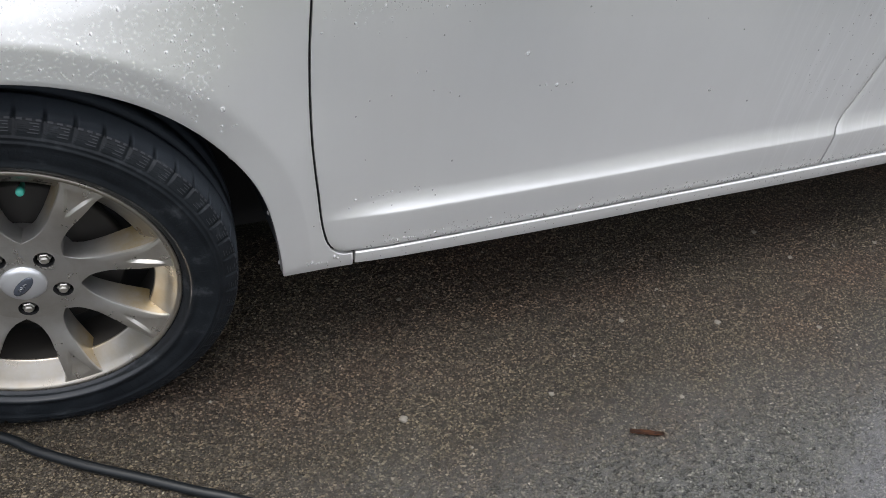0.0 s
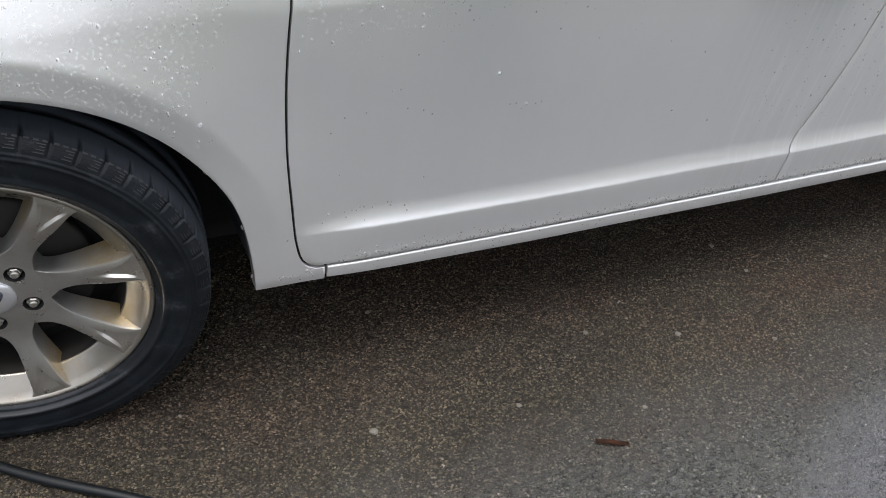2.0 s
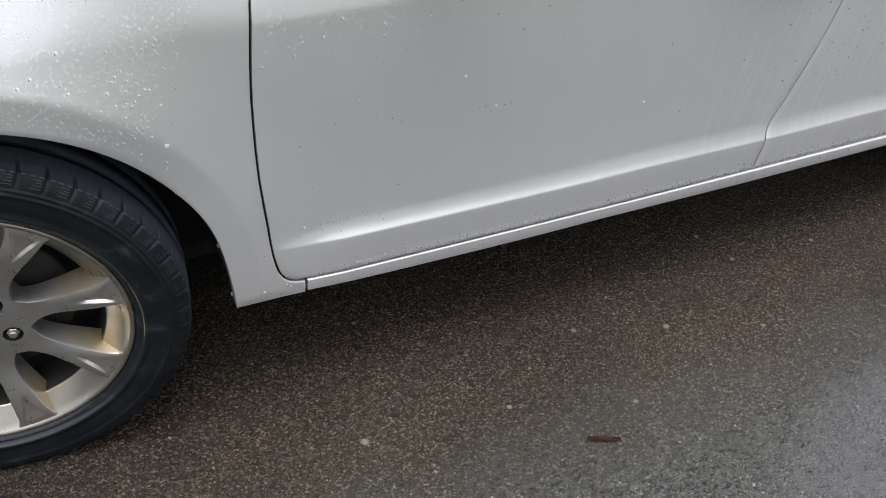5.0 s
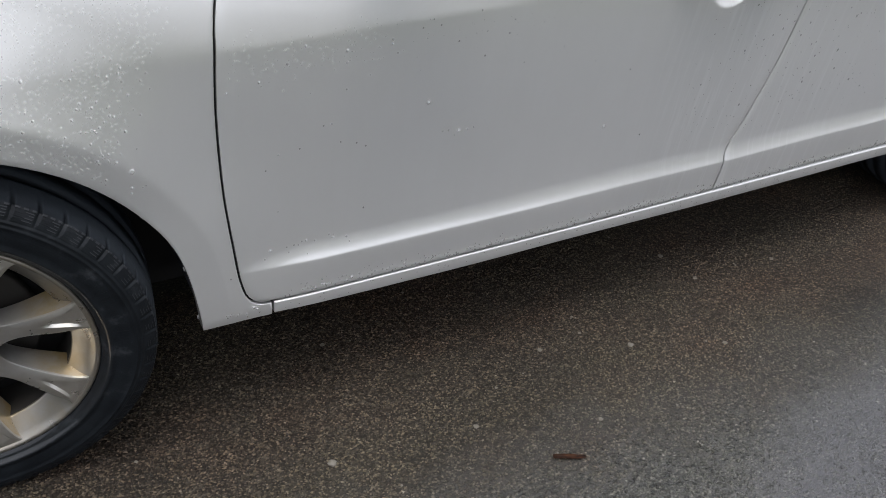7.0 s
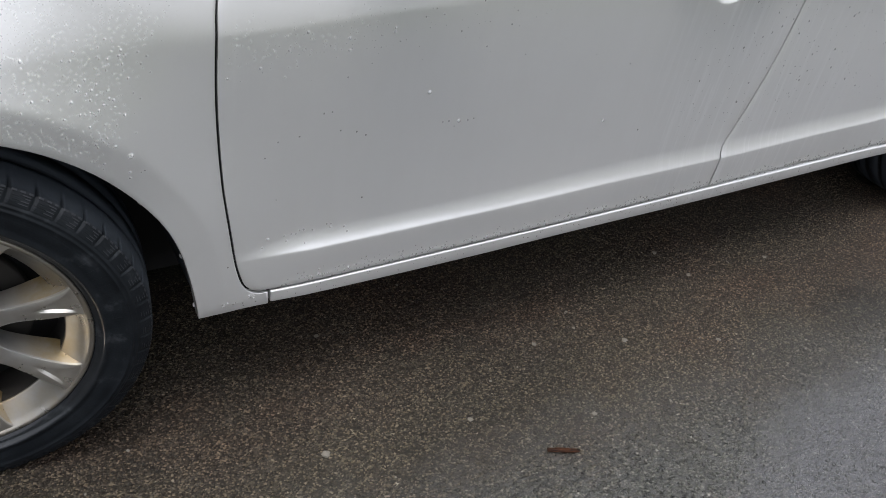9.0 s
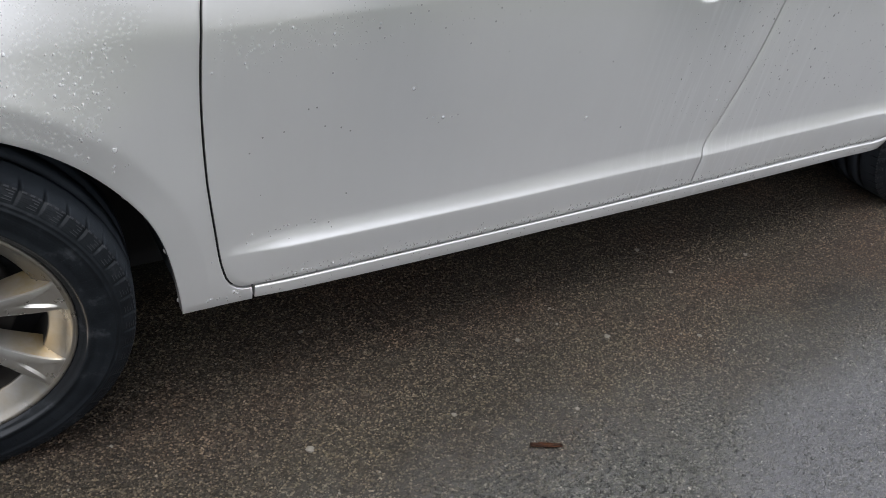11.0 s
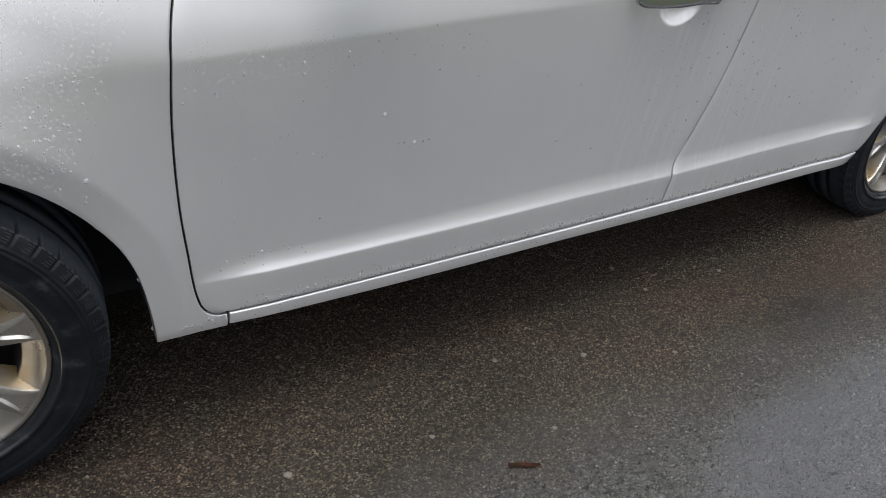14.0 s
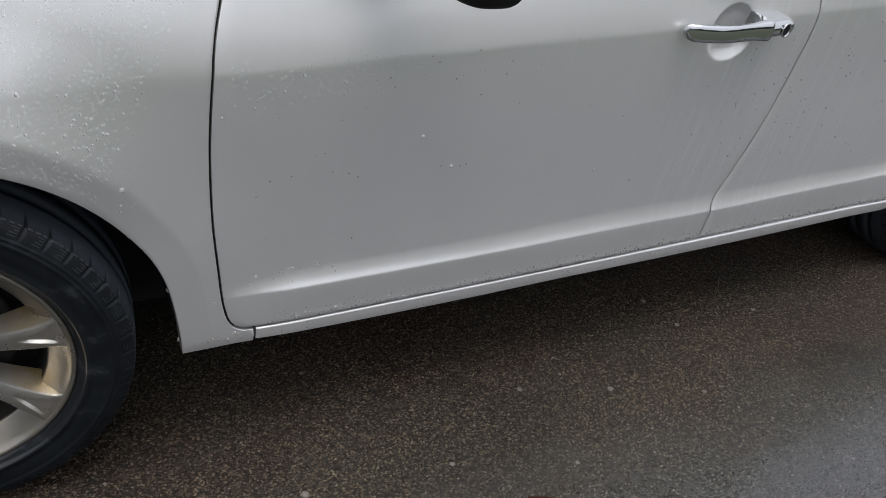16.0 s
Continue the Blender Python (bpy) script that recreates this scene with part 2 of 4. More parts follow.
hgt = k.math("ADD", k.math("MULTIPLY", k.math("SUBTRACT", 0.7, grain_v), sep.outputs[1]), k.math("MULTIPLY", k.noise(700, 2), 0.25))
rough_n = k.bump(hgt, 0.6, 0.004)
k.put(k.b.inputs["Normal"], rough_n)
film, damp_sheen = wet_zones(k)
# grey ramp paints the sky sheen of the wet ground into the colour
ground_tone = k.mix(damp_sheen, k.mix(1.0, k.mix(1.0, tone, rust_tint(k), "MULTIPLY"), patch, "MULTIPLY"), k.ramp(k.noise(520, 3, 0.75), (0.32, (0.010, 0.0103, 0.0090)), (0.5, (0.030, 0.0305, 0.027)), (0.68, (0.055, 0.055, 0.050))))
# pale lavender base colour stands in for sky reflected by the water film
sheen_tone = k.mix(k.ramp(k.noise(380, 3, 0.7), (0.33, 0.0), (0.67, 1.0)), (0.020, 0.021, 0.024), (0.052, 0.054, 0.061))
k.put(k.b.inputs["Base Color"], k.mix(1.0, k.mix(film, ground_tone, sheen_tone), k.mix(k.math("MULTIPLY", damp_sheen, k.math("SUBTRACT", 1.0, k.math("MULTIPLY", film, 0.9))), (1.0, 1.0, 1.0), pit_shade(k)), "MULTIPLY"))
lumps = k.bump(k.noise(150, 5, 0.75), 1.0, 0.006)
film_n = k.add("ShaderNodeBump", Height=hgt, Distance=0.004, Normal=lumps)
k.put(film_n.inputs["Strength"], k.math("SUBTRACT", 0.95, k.math("MULTIPLY", film, 0.30)))
k.put(k.b.inputs["Coat Normal"], film_n.outputs["Normal"])
k.put(k.b.inputs["Coat Roughness"], k.ramp(film, (0.0, 0.12), (1.0, 0.2)))
k.put(k.b.inputs["Coat Weight"], k.math("ADD", 0.28, k.math("MULTIPLY", damp_sheen, 0.72)))
k.put(k.b.inputs["Coat IOR"], k.math("ADD", 1.5, k.math("MULTIPLY", damp_sheen, 0.3)))
k.put(k.b.inputs["Specular IOR Level"], 0.2)

GRIT = material("asphalt_stone_grains", (0.08, 0.07, 0.06), 0.5, Specular_IOR_Level=0.3, Coat_Weight=0.5, Coat_Roughness=0.2, Coat_IOR=1.46)
k = Nodes(GRIT)
isl = k.add("ShaderNodeNewGeometry").outputs["Random Per Island"]
stone = k.ramp(isl, (0.0, (0.008, 0.0060, 0.0042)), (0.25, (0.030, 0.0230, 0.0156)), (0.55, (0.082, 0.0640, 0.0430)), (0.85, (0.140, 0.111, 0.077)), (0.992, (0.195, 0.160, 0.117)), (1.0, (0.30, 0.27, 0.22)))
grey = k.ramp(isl, (0.0, (0.018, 0.019, 0.016)), (0.3, (0.054, 0.056, 0.047)), (0.7, (0.102, 0.104, 0.090)), (0.985, (0.165, 0.165, 0.148)), (1.0, (0.36, 0.35, 0.32)))
film, damp_sheen = wet_zones(k)
stone = k.mix(1.0, stone, rust_tint(k), "MULTIPLY")
# grains greyed, then turned lavender, as painted sheen of the wet zones
sheen_stone = k.mix(k.math("MULTIPLY", damp_sheen, 0.9), stone, grey)
sheen_stone = k.mix(k.math("MULTIPLY", film, 0.55), sheen_stone, k.ramp(isl, (0.1, (0.040, 0.042, 0.048)), (0.5, (0.072, 0.074, 0.083)), (0.98, (0.13, 0.13, 0.14)), (1.0, (0.42, 0.42, 0.40))))
worn = k.math("MULTIPLY", k.ramp(k.noise(2.1, 5, 0.6), (0.35, 0.60), (0.7, 0.90)), oil_stain(k))
k.put(k.b.inputs["Base Color"], k.mix(1.0, k.mix(1.0, sheen_stone, worn, "MULTIPLY"), k.mix(k.math("MULTIPLY", damp_sheen, k.math("SUBTRACT", 1.0, k.math("MULTIPLY", film, 0.9))), (1.0, 1.0, 1.0), pit_shade(k)), "MULTIPLY"))

GRASS = material("lawn_grass", (0.06, 0.10, 0.03), 0.8)
k = Nodes(GRASS)
k.put(k.b.inputs["Base Color"], k.ramp(k.noise(6, 6, 0.7), (0.3, (0.018, 0.025, 0.011)), (0.7, (0.044, 0.054, 0.026))))
LEAF = material("hedge_leaves", (0.035, 0.06, 0.025), 0.7)
k = Nodes(LEAF)
k.put(k.b.inputs["Base Color"], k.ramp(k.noise(3, 6, 0.75), (0.3, (0.020, 0.026, 0.020)), (0.7, (0.060, 0.072, 0.055))))


# ---- mesh helpers ----
def mesh_object(name, bm, mat, smooth=True):
    data = bpy.data.meshes.new(name)
    bmesh.ops.recalc_face_normals(bm, faces=bm.faces)
    bm.to_mesh(data)
    bm.free()
    for m in (mat if isinstance(mat, (list, tuple)) else [mat]):
        data.materials.append(m)
    for p in data.polygons:
        p.use_smooth = smooth
    return new(name, data)


def part(name, bm, mat, parent, label="", smooth=True):
    ob = mesh_object(name, bm, mat, smooth)
    ob.parent = parent
    return tagged(ob, label)


def thing(name, at, label, category, group="", kind=""):
    ob = new(name)
    ob.matrix_world = at
    return tagged(ob, label, category, group, kind)


def grid(bm, pts, close_u=False, close_v=False, slot=0):
    """pts[i][j]: a sheet of quads."""
    vs = [[bm.verts.new(p) for p in row] for row in pts]
    n, m = len(vs), len(vs[0])
    for i in range(n if close_u else n - 1):
        for j in range(m if close_v else m - 1):
            f = bm.faces.new((vs[i][j], vs[(i + 1) % n][j], vs[(i + 1) % n][(j + 1) % m], vs[i][(j + 1) % m]))
            f.material_index = slot
    return vs


def lathe(bm, profile, steps=96, slot=0):
    """profile: (y, r) pairs turned round the y axis."""
    pts = [[(r * math.cos(a), y, r * math.sin(a)) for y, r in profile] for a in (2 * math.pi * i / steps for i in range(steps))]
    return grid(bm, pts, close_u=True, slot=slot)


def box(bm, lo, hi, bevel=0.0):
    r = bmesh.ops.create_cube(bm, size=1.0)
    vs = r["verts"]
    for v in vs:
        v.co = Vector([lo[i] + (v.co[i] + 0.5) * (hi[i] - lo[i]) for i in range(3)])
    if bevel:
        es = list({e for v in vs for e in v.link_edges})
        bmesh.ops.bevel(bm, geom=es, offset=bevel, segments=3, affect="EDGES", profile=0.5)


def tube(bm, pts, radius, sides=12, caps=True):
    rings = []
    for i, p in enumerate(pts):
        d = (Vector(pts[min(i + 1, len(pts) - 1)]) - Vector(pts[max(i - 1, 0)])).normalized()
        a = d.cross(Vector((0, 0, 1)))
        a = a.normalized() if a.length > 1e-4 else Vector((1, 0, 0))
        b = a.cross(d)
        r = radius[i] if isinstance(radius, (list, tuple)) else radius
        rings.append([Vector(p) + a * r * math.cos(q) + b * r * math.sin(q) for q in (2 * math.pi * s / sides for s in range(sides))])
    vs = grid(bm, rings, close_v=True)
    if caps:
        bm.faces.new(vs[0]), bm.faces.new(vs[-1])
    return vs


def smooth(a, b, v):
    t = min(1.0, max(0.0, (v - a) / (b - a)))
    return t * t * (3 - 2 * t)


def curve(points, v):
    """A smooth line through (v, value) points."""
    xs, ys = [p[0] for p in points], [p[1] for p in points]
    if v <= xs[0]:
        return ys[0]
    if v >= xs[-1]:
        return ys[-1]
    i = max(j for j in range(len(xs) - 1) if xs[j] <= v)
    s = [0.0] * len(xs)
    for j in range(len(xs)):
        a, b = max(0, j - 1), min(len(xs) - 1, j + 1)
        s[j] = (ys[b] - ys[a]) / (xs[b] - xs[a])
    h = xs[i + 1] - xs[i]
    t = (v - xs[i]) / h
    return ((2 * t**3 - 3 * t**2 + 1) * ys[i] + (t**3 - 2 * t**2 + t) * h * s[i] + (-2 * t**3 + 3 * t**2) * ys[i + 1] + (t**3 - t**2) * h * s[i + 1])


# ---- the car's side surface: y (outward is negative) at a place x along the car and a height z ----
WHEEL_R, AXLE_Z, BASE, WIDTH = 0.316, 0.316, 2.728, 1.83
SECTION = [(0.20, 0.05), (0.25, 0.015), (0.275, 0.006), (0.31, 0.004), (0.40, 0.004), (0.50, 0.001), (0.60, -0.005), (0.70, -0.0125), (0.77, -0.0175), (0.81, -0.0195)]
SHOULDER = [(-0.2, 0.770), (0.45, 0.790), (0.73, 0.806), (0.92, 0.816), (1.30, 0.834), (1.58, 0.851), (1.86, 0.869), (2.6, 0.90)]
CREASE = [(0.30, 0.379), (0.46, 0.380), (0.58, 0.3785), (0.80, 0.379), (1.04, 0.380), (1.30, 0.384), (1.60, 0.3845), (1.90, 0.391), (2.12, 0.393), (2.5, 0.403)]
CREASE_TOP = [(0.30, 0.383), (0.46, 0.385), (0.53, 0.392), (0.60, 0.3985), (0.80, 0.400), (1.04, 0.404), (1.30, 0.412), (1.60, 0.413), (1.90, 0.418), (2.5, 0.416)]


def arch_radius(deg):
    d = min(deg, 180 - deg)
    return 0.371 + 0.005 * smooth(6, 30, d) + 0.015 * smooth(10, 75, d) + (0.020 * ((22 - d) / 28) ** 2 if d < 22 else 0.0) + 0.009 * math.exp(-((d - 17) / 15) ** 2)


@functools.lru_cache(maxsize=None)
def side_y(x, z):
    up = z - curve(SHOULDER, x)
    y = curve(SECTION, min(0.81, z - (curve(SHOULDER, x) - 0.81) * smooth(0.5, 0.75, z)))
    if up > -0.008:
        q = max(0.0, up + 0.008)
        soft = 0.006 + 0.06 * (1 - smooth(0.2, 0.5, x))
        y += 0.17 * (math.sqrt(q * q + soft**2) - soft) + 0.7 * q * q
    y += 0.010 * ((x - 1.25) / 1.3) ** 2 if x > -0.2 else 0.010 * (1.45 / 1.3) ** 2 + 0.5 * max(0.0, -0.2 - x) ** 2.2
    if x > 2.9:
        y += 0.25 * (x - 2.9) ** 2
    zc, zt = curve(CREASE, x), curve(CREASE_TOP, x)
    depth = 0.0110 * smooth(0.44, 0.60, x) * (1 - smooth(2.30, 2.44, x))
    for off in (-0.002, -0.001, 0.0, 0.001, 0.002):
        zo = z + off
        if zo >= zc:
            y -= 0.2 * depth * (1 - min(1.0, (zo - zc) / (zt + 0.016 - zc))) ** 2.0
        else:
            y -= 0.2 * depth * (0.72 + 0.28 * smooth(0.315, zc, zo))
    if x > 0.514 and z < 0.3042:
        y += 0.007 * smooth(0.2975, 0.3042, z) ** 1.3 * (1 - smooth(2.34, 2.36, x))
    cup = math.hypot((x - 1.436) / 1.10, z - 0.8195)
    if cup < 0.0575:
        y += 0.017 * (1 - (cup / 0.0575) ** 3.4)
    for cx in (0.0, BASE):
        d = math.hypot(x - cx, z - AXLE_Z)
        if d < 0.62:
            ang = math.degrees(math.atan2(z - AXLE_Z, abs(x - cx)))
            e = d - arch_radius(ang)
            top = smooth(25, 75, ang)
            q = max(0.0, e - 0.052)
            y -= (0.012 + 0.020 * top) * (1 - min(1.0, q / 0.15)) ** 1.8 * smooth(-25, 30, ang)
    return y


FRONT_SEAM = [(0.30, 0.472), (0.33, 0.468), (0.37, 0.4595), (0.44, 0.4515), (0.53, 0.442), (0.63, 0.437), (0.70, 0.436), (0.77, 0.438), (0.83, 0.443), (0.89, 0.457), (0.93, 0.470), (0.97, 0.488)]
REAR_SEAM = [(0.30, 1.583), (0.362, 1.587), (0.394, 1.587), (0.413, 1.592), (0.486, 1.620), (0.623, 1.6545), (0.759, 1.6695), (0.83, 1.671), (0.88, 1.664), (0.95, 1.650), (1.0, 1.633)]


def front_seam(z):
    x = curve(FRONT_SEAM, z)
    if z < 0.340:
        q = (0.340 - z) / 0.034
        x += 0.030 * (1 - math.sqrt(max(0.0, 1 - min(1.0, q) ** 2)))
    return x


def rear_seam(z):
    return curve(REAR_SEAM, z)


def belt(x):
    return 0.958 + 0.035 * (x - 0.45) / 1.2


def spread(n, edge):
    return [0.0, edge, *[edge + (1 - 2 * edge) * i / n for i in range(1, n)], 1 - edge, 1.0]


def sheet_panel(pts, mirror=False, flange=0.022):
    """A body panel from a sheet of (x, z) places, with its edges turned inward."""
    bm = bmesh.new()
    co = [[(x, side_y(x, z), z) for x, z in row] for row in pts]
    grid(bm, co)
    rim = [e for e in bm.edges if e.is_boundary]
    for v in {v for e in rim for v in e.verts}:
        v.co.y += 0.0012
    for e in rim:
        e.smooth = False
    r = bmesh.ops.extrude_edge_only(bm, edges=rim)
    for v in r["geom"]:
        if isinstance(v, bmesh.types.BMVert):
            v.co.y += flange
    if mirror:
        for v in bm.verts:
            v.co.y = WIDTH - v.co.y
    return bm


def refine(levels, lo, hi, n):
    """Adds n finer levels between lo and hi."""
    return sorted({round(q, 5) for q in [*levels, *[lo + (hi - lo) * i / n for i in range(n + 1)]]})


def band(left, right, low, high, nu, nv, mirror=False, eu=0.003, ev=0.004, crease=True, fine=None):
    """A panel between two upright seams x(z), from z = low(x) to high(x); rows follow the crease and the shoulder."""
    us = spread(nu, eu)
    if fine:
        us = refine(us, *fine)
    rows = []
    if crease:
        levels = [(0, q) for q in (0.0, 0.03, 0.12, 0.25, 0.4, 0.55, 0.7, 0.82, 0.88, 0.92, 0.95, 0.98)] + [(1, q / 40) for q in range(10)] + [(1, q / 20) for q in range(5, 20)] + [(2, q / 26) for q in range(26)] + [(3, q / 44) for q in range(44)] + [(4, q / 12) for q in range(12)] + [(4, 0.985), (4, 1.0)]
    else:
        levels = [(9, q) for q in spread(nv, ev)]
    for k, v in levels:
        row = []
        for u in us:
            z = 0.6
            for _ in range(8):
                x = left(z) + u * (right(z) - left(z))
                if k == 9:
                    z = low(x) + v * (high(x) - low(x))
                else:
                    cuts = (low(x), curve(CREASE, x), curve(CREASE_TOP, x) + 0.0165, 0.742, 0.890 + 0.01 * (x - 0.5), high(x))
                    z = cuts[k] + v * (cuts[k + 1] - cuts[k])
            row.append((left(z) + u * (right(z) - left(z)), z))
        rows.append(row)
    return sheet_panel(rows, mirror)


def fender_sheet(mirror=False):
    inner = []
    n = 160
    for i in range(n + 1):
        a = -6.5 + 193 * i / n
        r = arch_radius(a)
        inner.append((r * math.cos(radians(a)), AXLE_Z + r * math.sin(radians(a))))
    out = [(0.513, 0.271), (0.513, 0.300), (0.492, 0.3005)]
    out += [(front_seam(z) - 0.0042, z - 0.0035 * (1 - smooth(0.305, 0.335, z))) for z in (0.3065, 0.309, 0.314, 0.322, 0.332, 0.345, 0.37, 0.40, 0.44, 0.48, 0.53, 0.58, 0.63, 0.68, 0.73, 0.77, 0.81, 0.85, 0.88, 0.91, 0.94)]
    top = len(out)
    out += [(0.30, 0.932), (0.1, 0.92), (-0.15, 0.89), (-0.4, 0.84), (-0.58, 0.77), (-0.66, 0.70), (-0.68, 0.60), (-0.66, 0.45), (-0.55, 0.30), (-0.45, 0.27)]
    ln = [0.0]
    for p, q in zip(out, out[1:]):
        ln.append(ln[-1] + math.hypot(q[0] - p[0], q[1] - p[1]))
    rows = []
    for i, p in enumerate(inner):
        s = ln[-1] * i / n
        j = max(m for m in range(len(ln) - 1) if ln[m] <= s + 1e-9)
        f = (s - ln[j]) / (ln[j + 1] - ln[j])
        q = (out[j][0] + f * (out[j + 1][0] - out[j][0]), out[j][1] + f * (out[j + 1][1] - out[j][1]))
        rows.append([(p[0] + u * (q[0] - p[0]), p[1] + u * (q[1] - p[1])) for u in spread(40, 0.012)])
    return sheet_panel(rows, mirror)


def rear_cut(z):
    """The rear edge of the rear door: along the wheel arch, then up to the window."""
    arc = BASE - 0.385 + max(0.0, z - 0.27) * 1.0 if z < 0.33 else 2.403 + 0.55 * (z - 0.33)
    return min(arc, 2.62)


# ---- the wheel ----
SPOKE_PHASE, LUG_PHASE = 13.5, 49.3
HUB_R = 0.0800


def face_y(r):
    """How deep the dished face of the wheel lies at a radius."""
    return 0.022 - 0.0205 * smooth(0.078, 0.205, r)


def spoke_mesh():
    """One spoke of eight: a flared root, a waist, and a fork round a sunken triangle at the rim."""
    bm = bmesh.new()
    half = [(0.0798, 22.5), (0.0815, 22.3), (0.084, 19.6), (0.088, 16.6), (0.094, 13.2), (0.102, 10.6), (0.112, 8.9), (0.126, 7.7), (0.145, 7.2), (0.17, 7.15), (0.20, 7.2), (0.215, 7.6), (0.222, 8.4), (0.2275, 10.0)]
    rs = [0.0798, 0.0815, 0.084, 0.088, 0.094, 0.102, 0.112, 0.12, 0.13, 0.14, 0.148, 0.154, 0.158, 0.162, 0.168, 0.175, 0.183, 0.191, 0.199, 0.206, 0.2105, 0.214, 0.2175, 0.222, 0.2275]
    rows = []
    for r in rs:
        h = radians(curve(half, r)) * r
        yf = face_y(r)
        ch = 0.0022 * smooth(0.080, 0.094, r) + 0.0012 * smooth(0.10, 0.13, r)
        wide = 0.0028 * smooth(0.083, 0.12, r)
        reach = min(1.0, max(0.0, (r - 0.155) / 0.060))
        sunk = 0.0046 * smooth(0.154, 0.180, r) * (1 - smooth(0.196, 0.2195, r))
        g = (h - ch) * 0.80 * reach
        y1 = max(yf + 0.026, 0.031)
        side = [(h + wide * 1.5, max(0.055, y1 + 0.01)), (h + wide, y1), (h + wide * 0.35, yf + 0.009), (h, yf + ch * 1.1 + 0.0004), (h - ch * 0.35, yf + ch * 0.30), (h - ch, yf), (g + 0.0022, yf - 0.0003 * reach), (max(g - 0.0016, 0.0), yf + sunk)]
        prof = [(-u, y) for u, y in side] + [(0.0, yf + sunk * 1.06)] + side[::-1]
        row = []
        for u, y in prof:
            a = u / r
            row.append((r * math.sin(a), y, r * math.cos(a)))
        rows.append(row)
    grid(bm, rows)
    for f in bm.faces:
        c = f.calc_center_median()
        if c.y > face_y(math.hypot(c.x, c.z)) + 0.0045 and abs(c.x) > 0.7 * radians(curve(half, c.z)) * c.z:
            f.material_index = 1
    bmesh.ops.recalc_face_normals(bm, faces=bm.faces)
    for e in bm.edges:
        e.smooth = len(e.link_faces) < 2 or e.calc_face_angle() < 0.42
    data = bpy.data.meshes.new("spoke")
    bm.to_mesh(data)
    bm.free()
    data.materials.append(ALLOY)
    data.materials.append(STAINED)
    for p in data.polygons:
        p.use_smooth = True
    return data


def hub_mesh():
    bm = bmesh.new()

    def ring(cx, cz, r, n):
        vs = [bm.verts.new((cx + r * math.cos(2 * math.pi * i / n), face_y(HUB_R), cz + r * math.sin(2 * math.pi * i / n))) for i in range(n)]
        es = [bm.edges.new((vs[i], vs[(i + 1) % n])) for i in range(n)]
        return vs, es
    o, eo = ring(0, 0, HUB_R, 72)
    holes = []
    for i in range(5):
        a = radians(LUG_PHASE + 72 * i)
        holes.append(ring(0.0572 * math.cos(a), 0.0572 * math.sin(a), 0.0150, 28))
    centre = ring(0, 0, 0.0338, 48)
    bmesh.ops.triangle_fill(bm, use_beauty=True, edges=eo + [e for h in holes for e in h[1]] + centre[1])
    for f in bm.faces:
        f.material_index = 0
    for vs, es in holes + [centre]:
        r = bmesh.ops.extrude_edge_only(bm, edges=es)
        low = {v for v in r["geom"] if isinstance(v, bmesh.types.BMVert)}
        for v in low:
            v.co.y += 0.024
        # pocket walls take the near-black slot, as painted shade in the recess
        for f in r["geom"]:
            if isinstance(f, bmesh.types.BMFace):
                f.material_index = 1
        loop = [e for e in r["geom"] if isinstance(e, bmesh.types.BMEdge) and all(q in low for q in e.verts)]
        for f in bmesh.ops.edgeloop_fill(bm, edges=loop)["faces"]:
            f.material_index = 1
    r = bmesh.ops.extrude_edge_only(bm, edges=eo)
    for v in r["geom"]:
        if isinstance(v, bmesh.types.BMVert):
            v.co.y += 0.05
    return bm


TREAD_PITCHES = 54


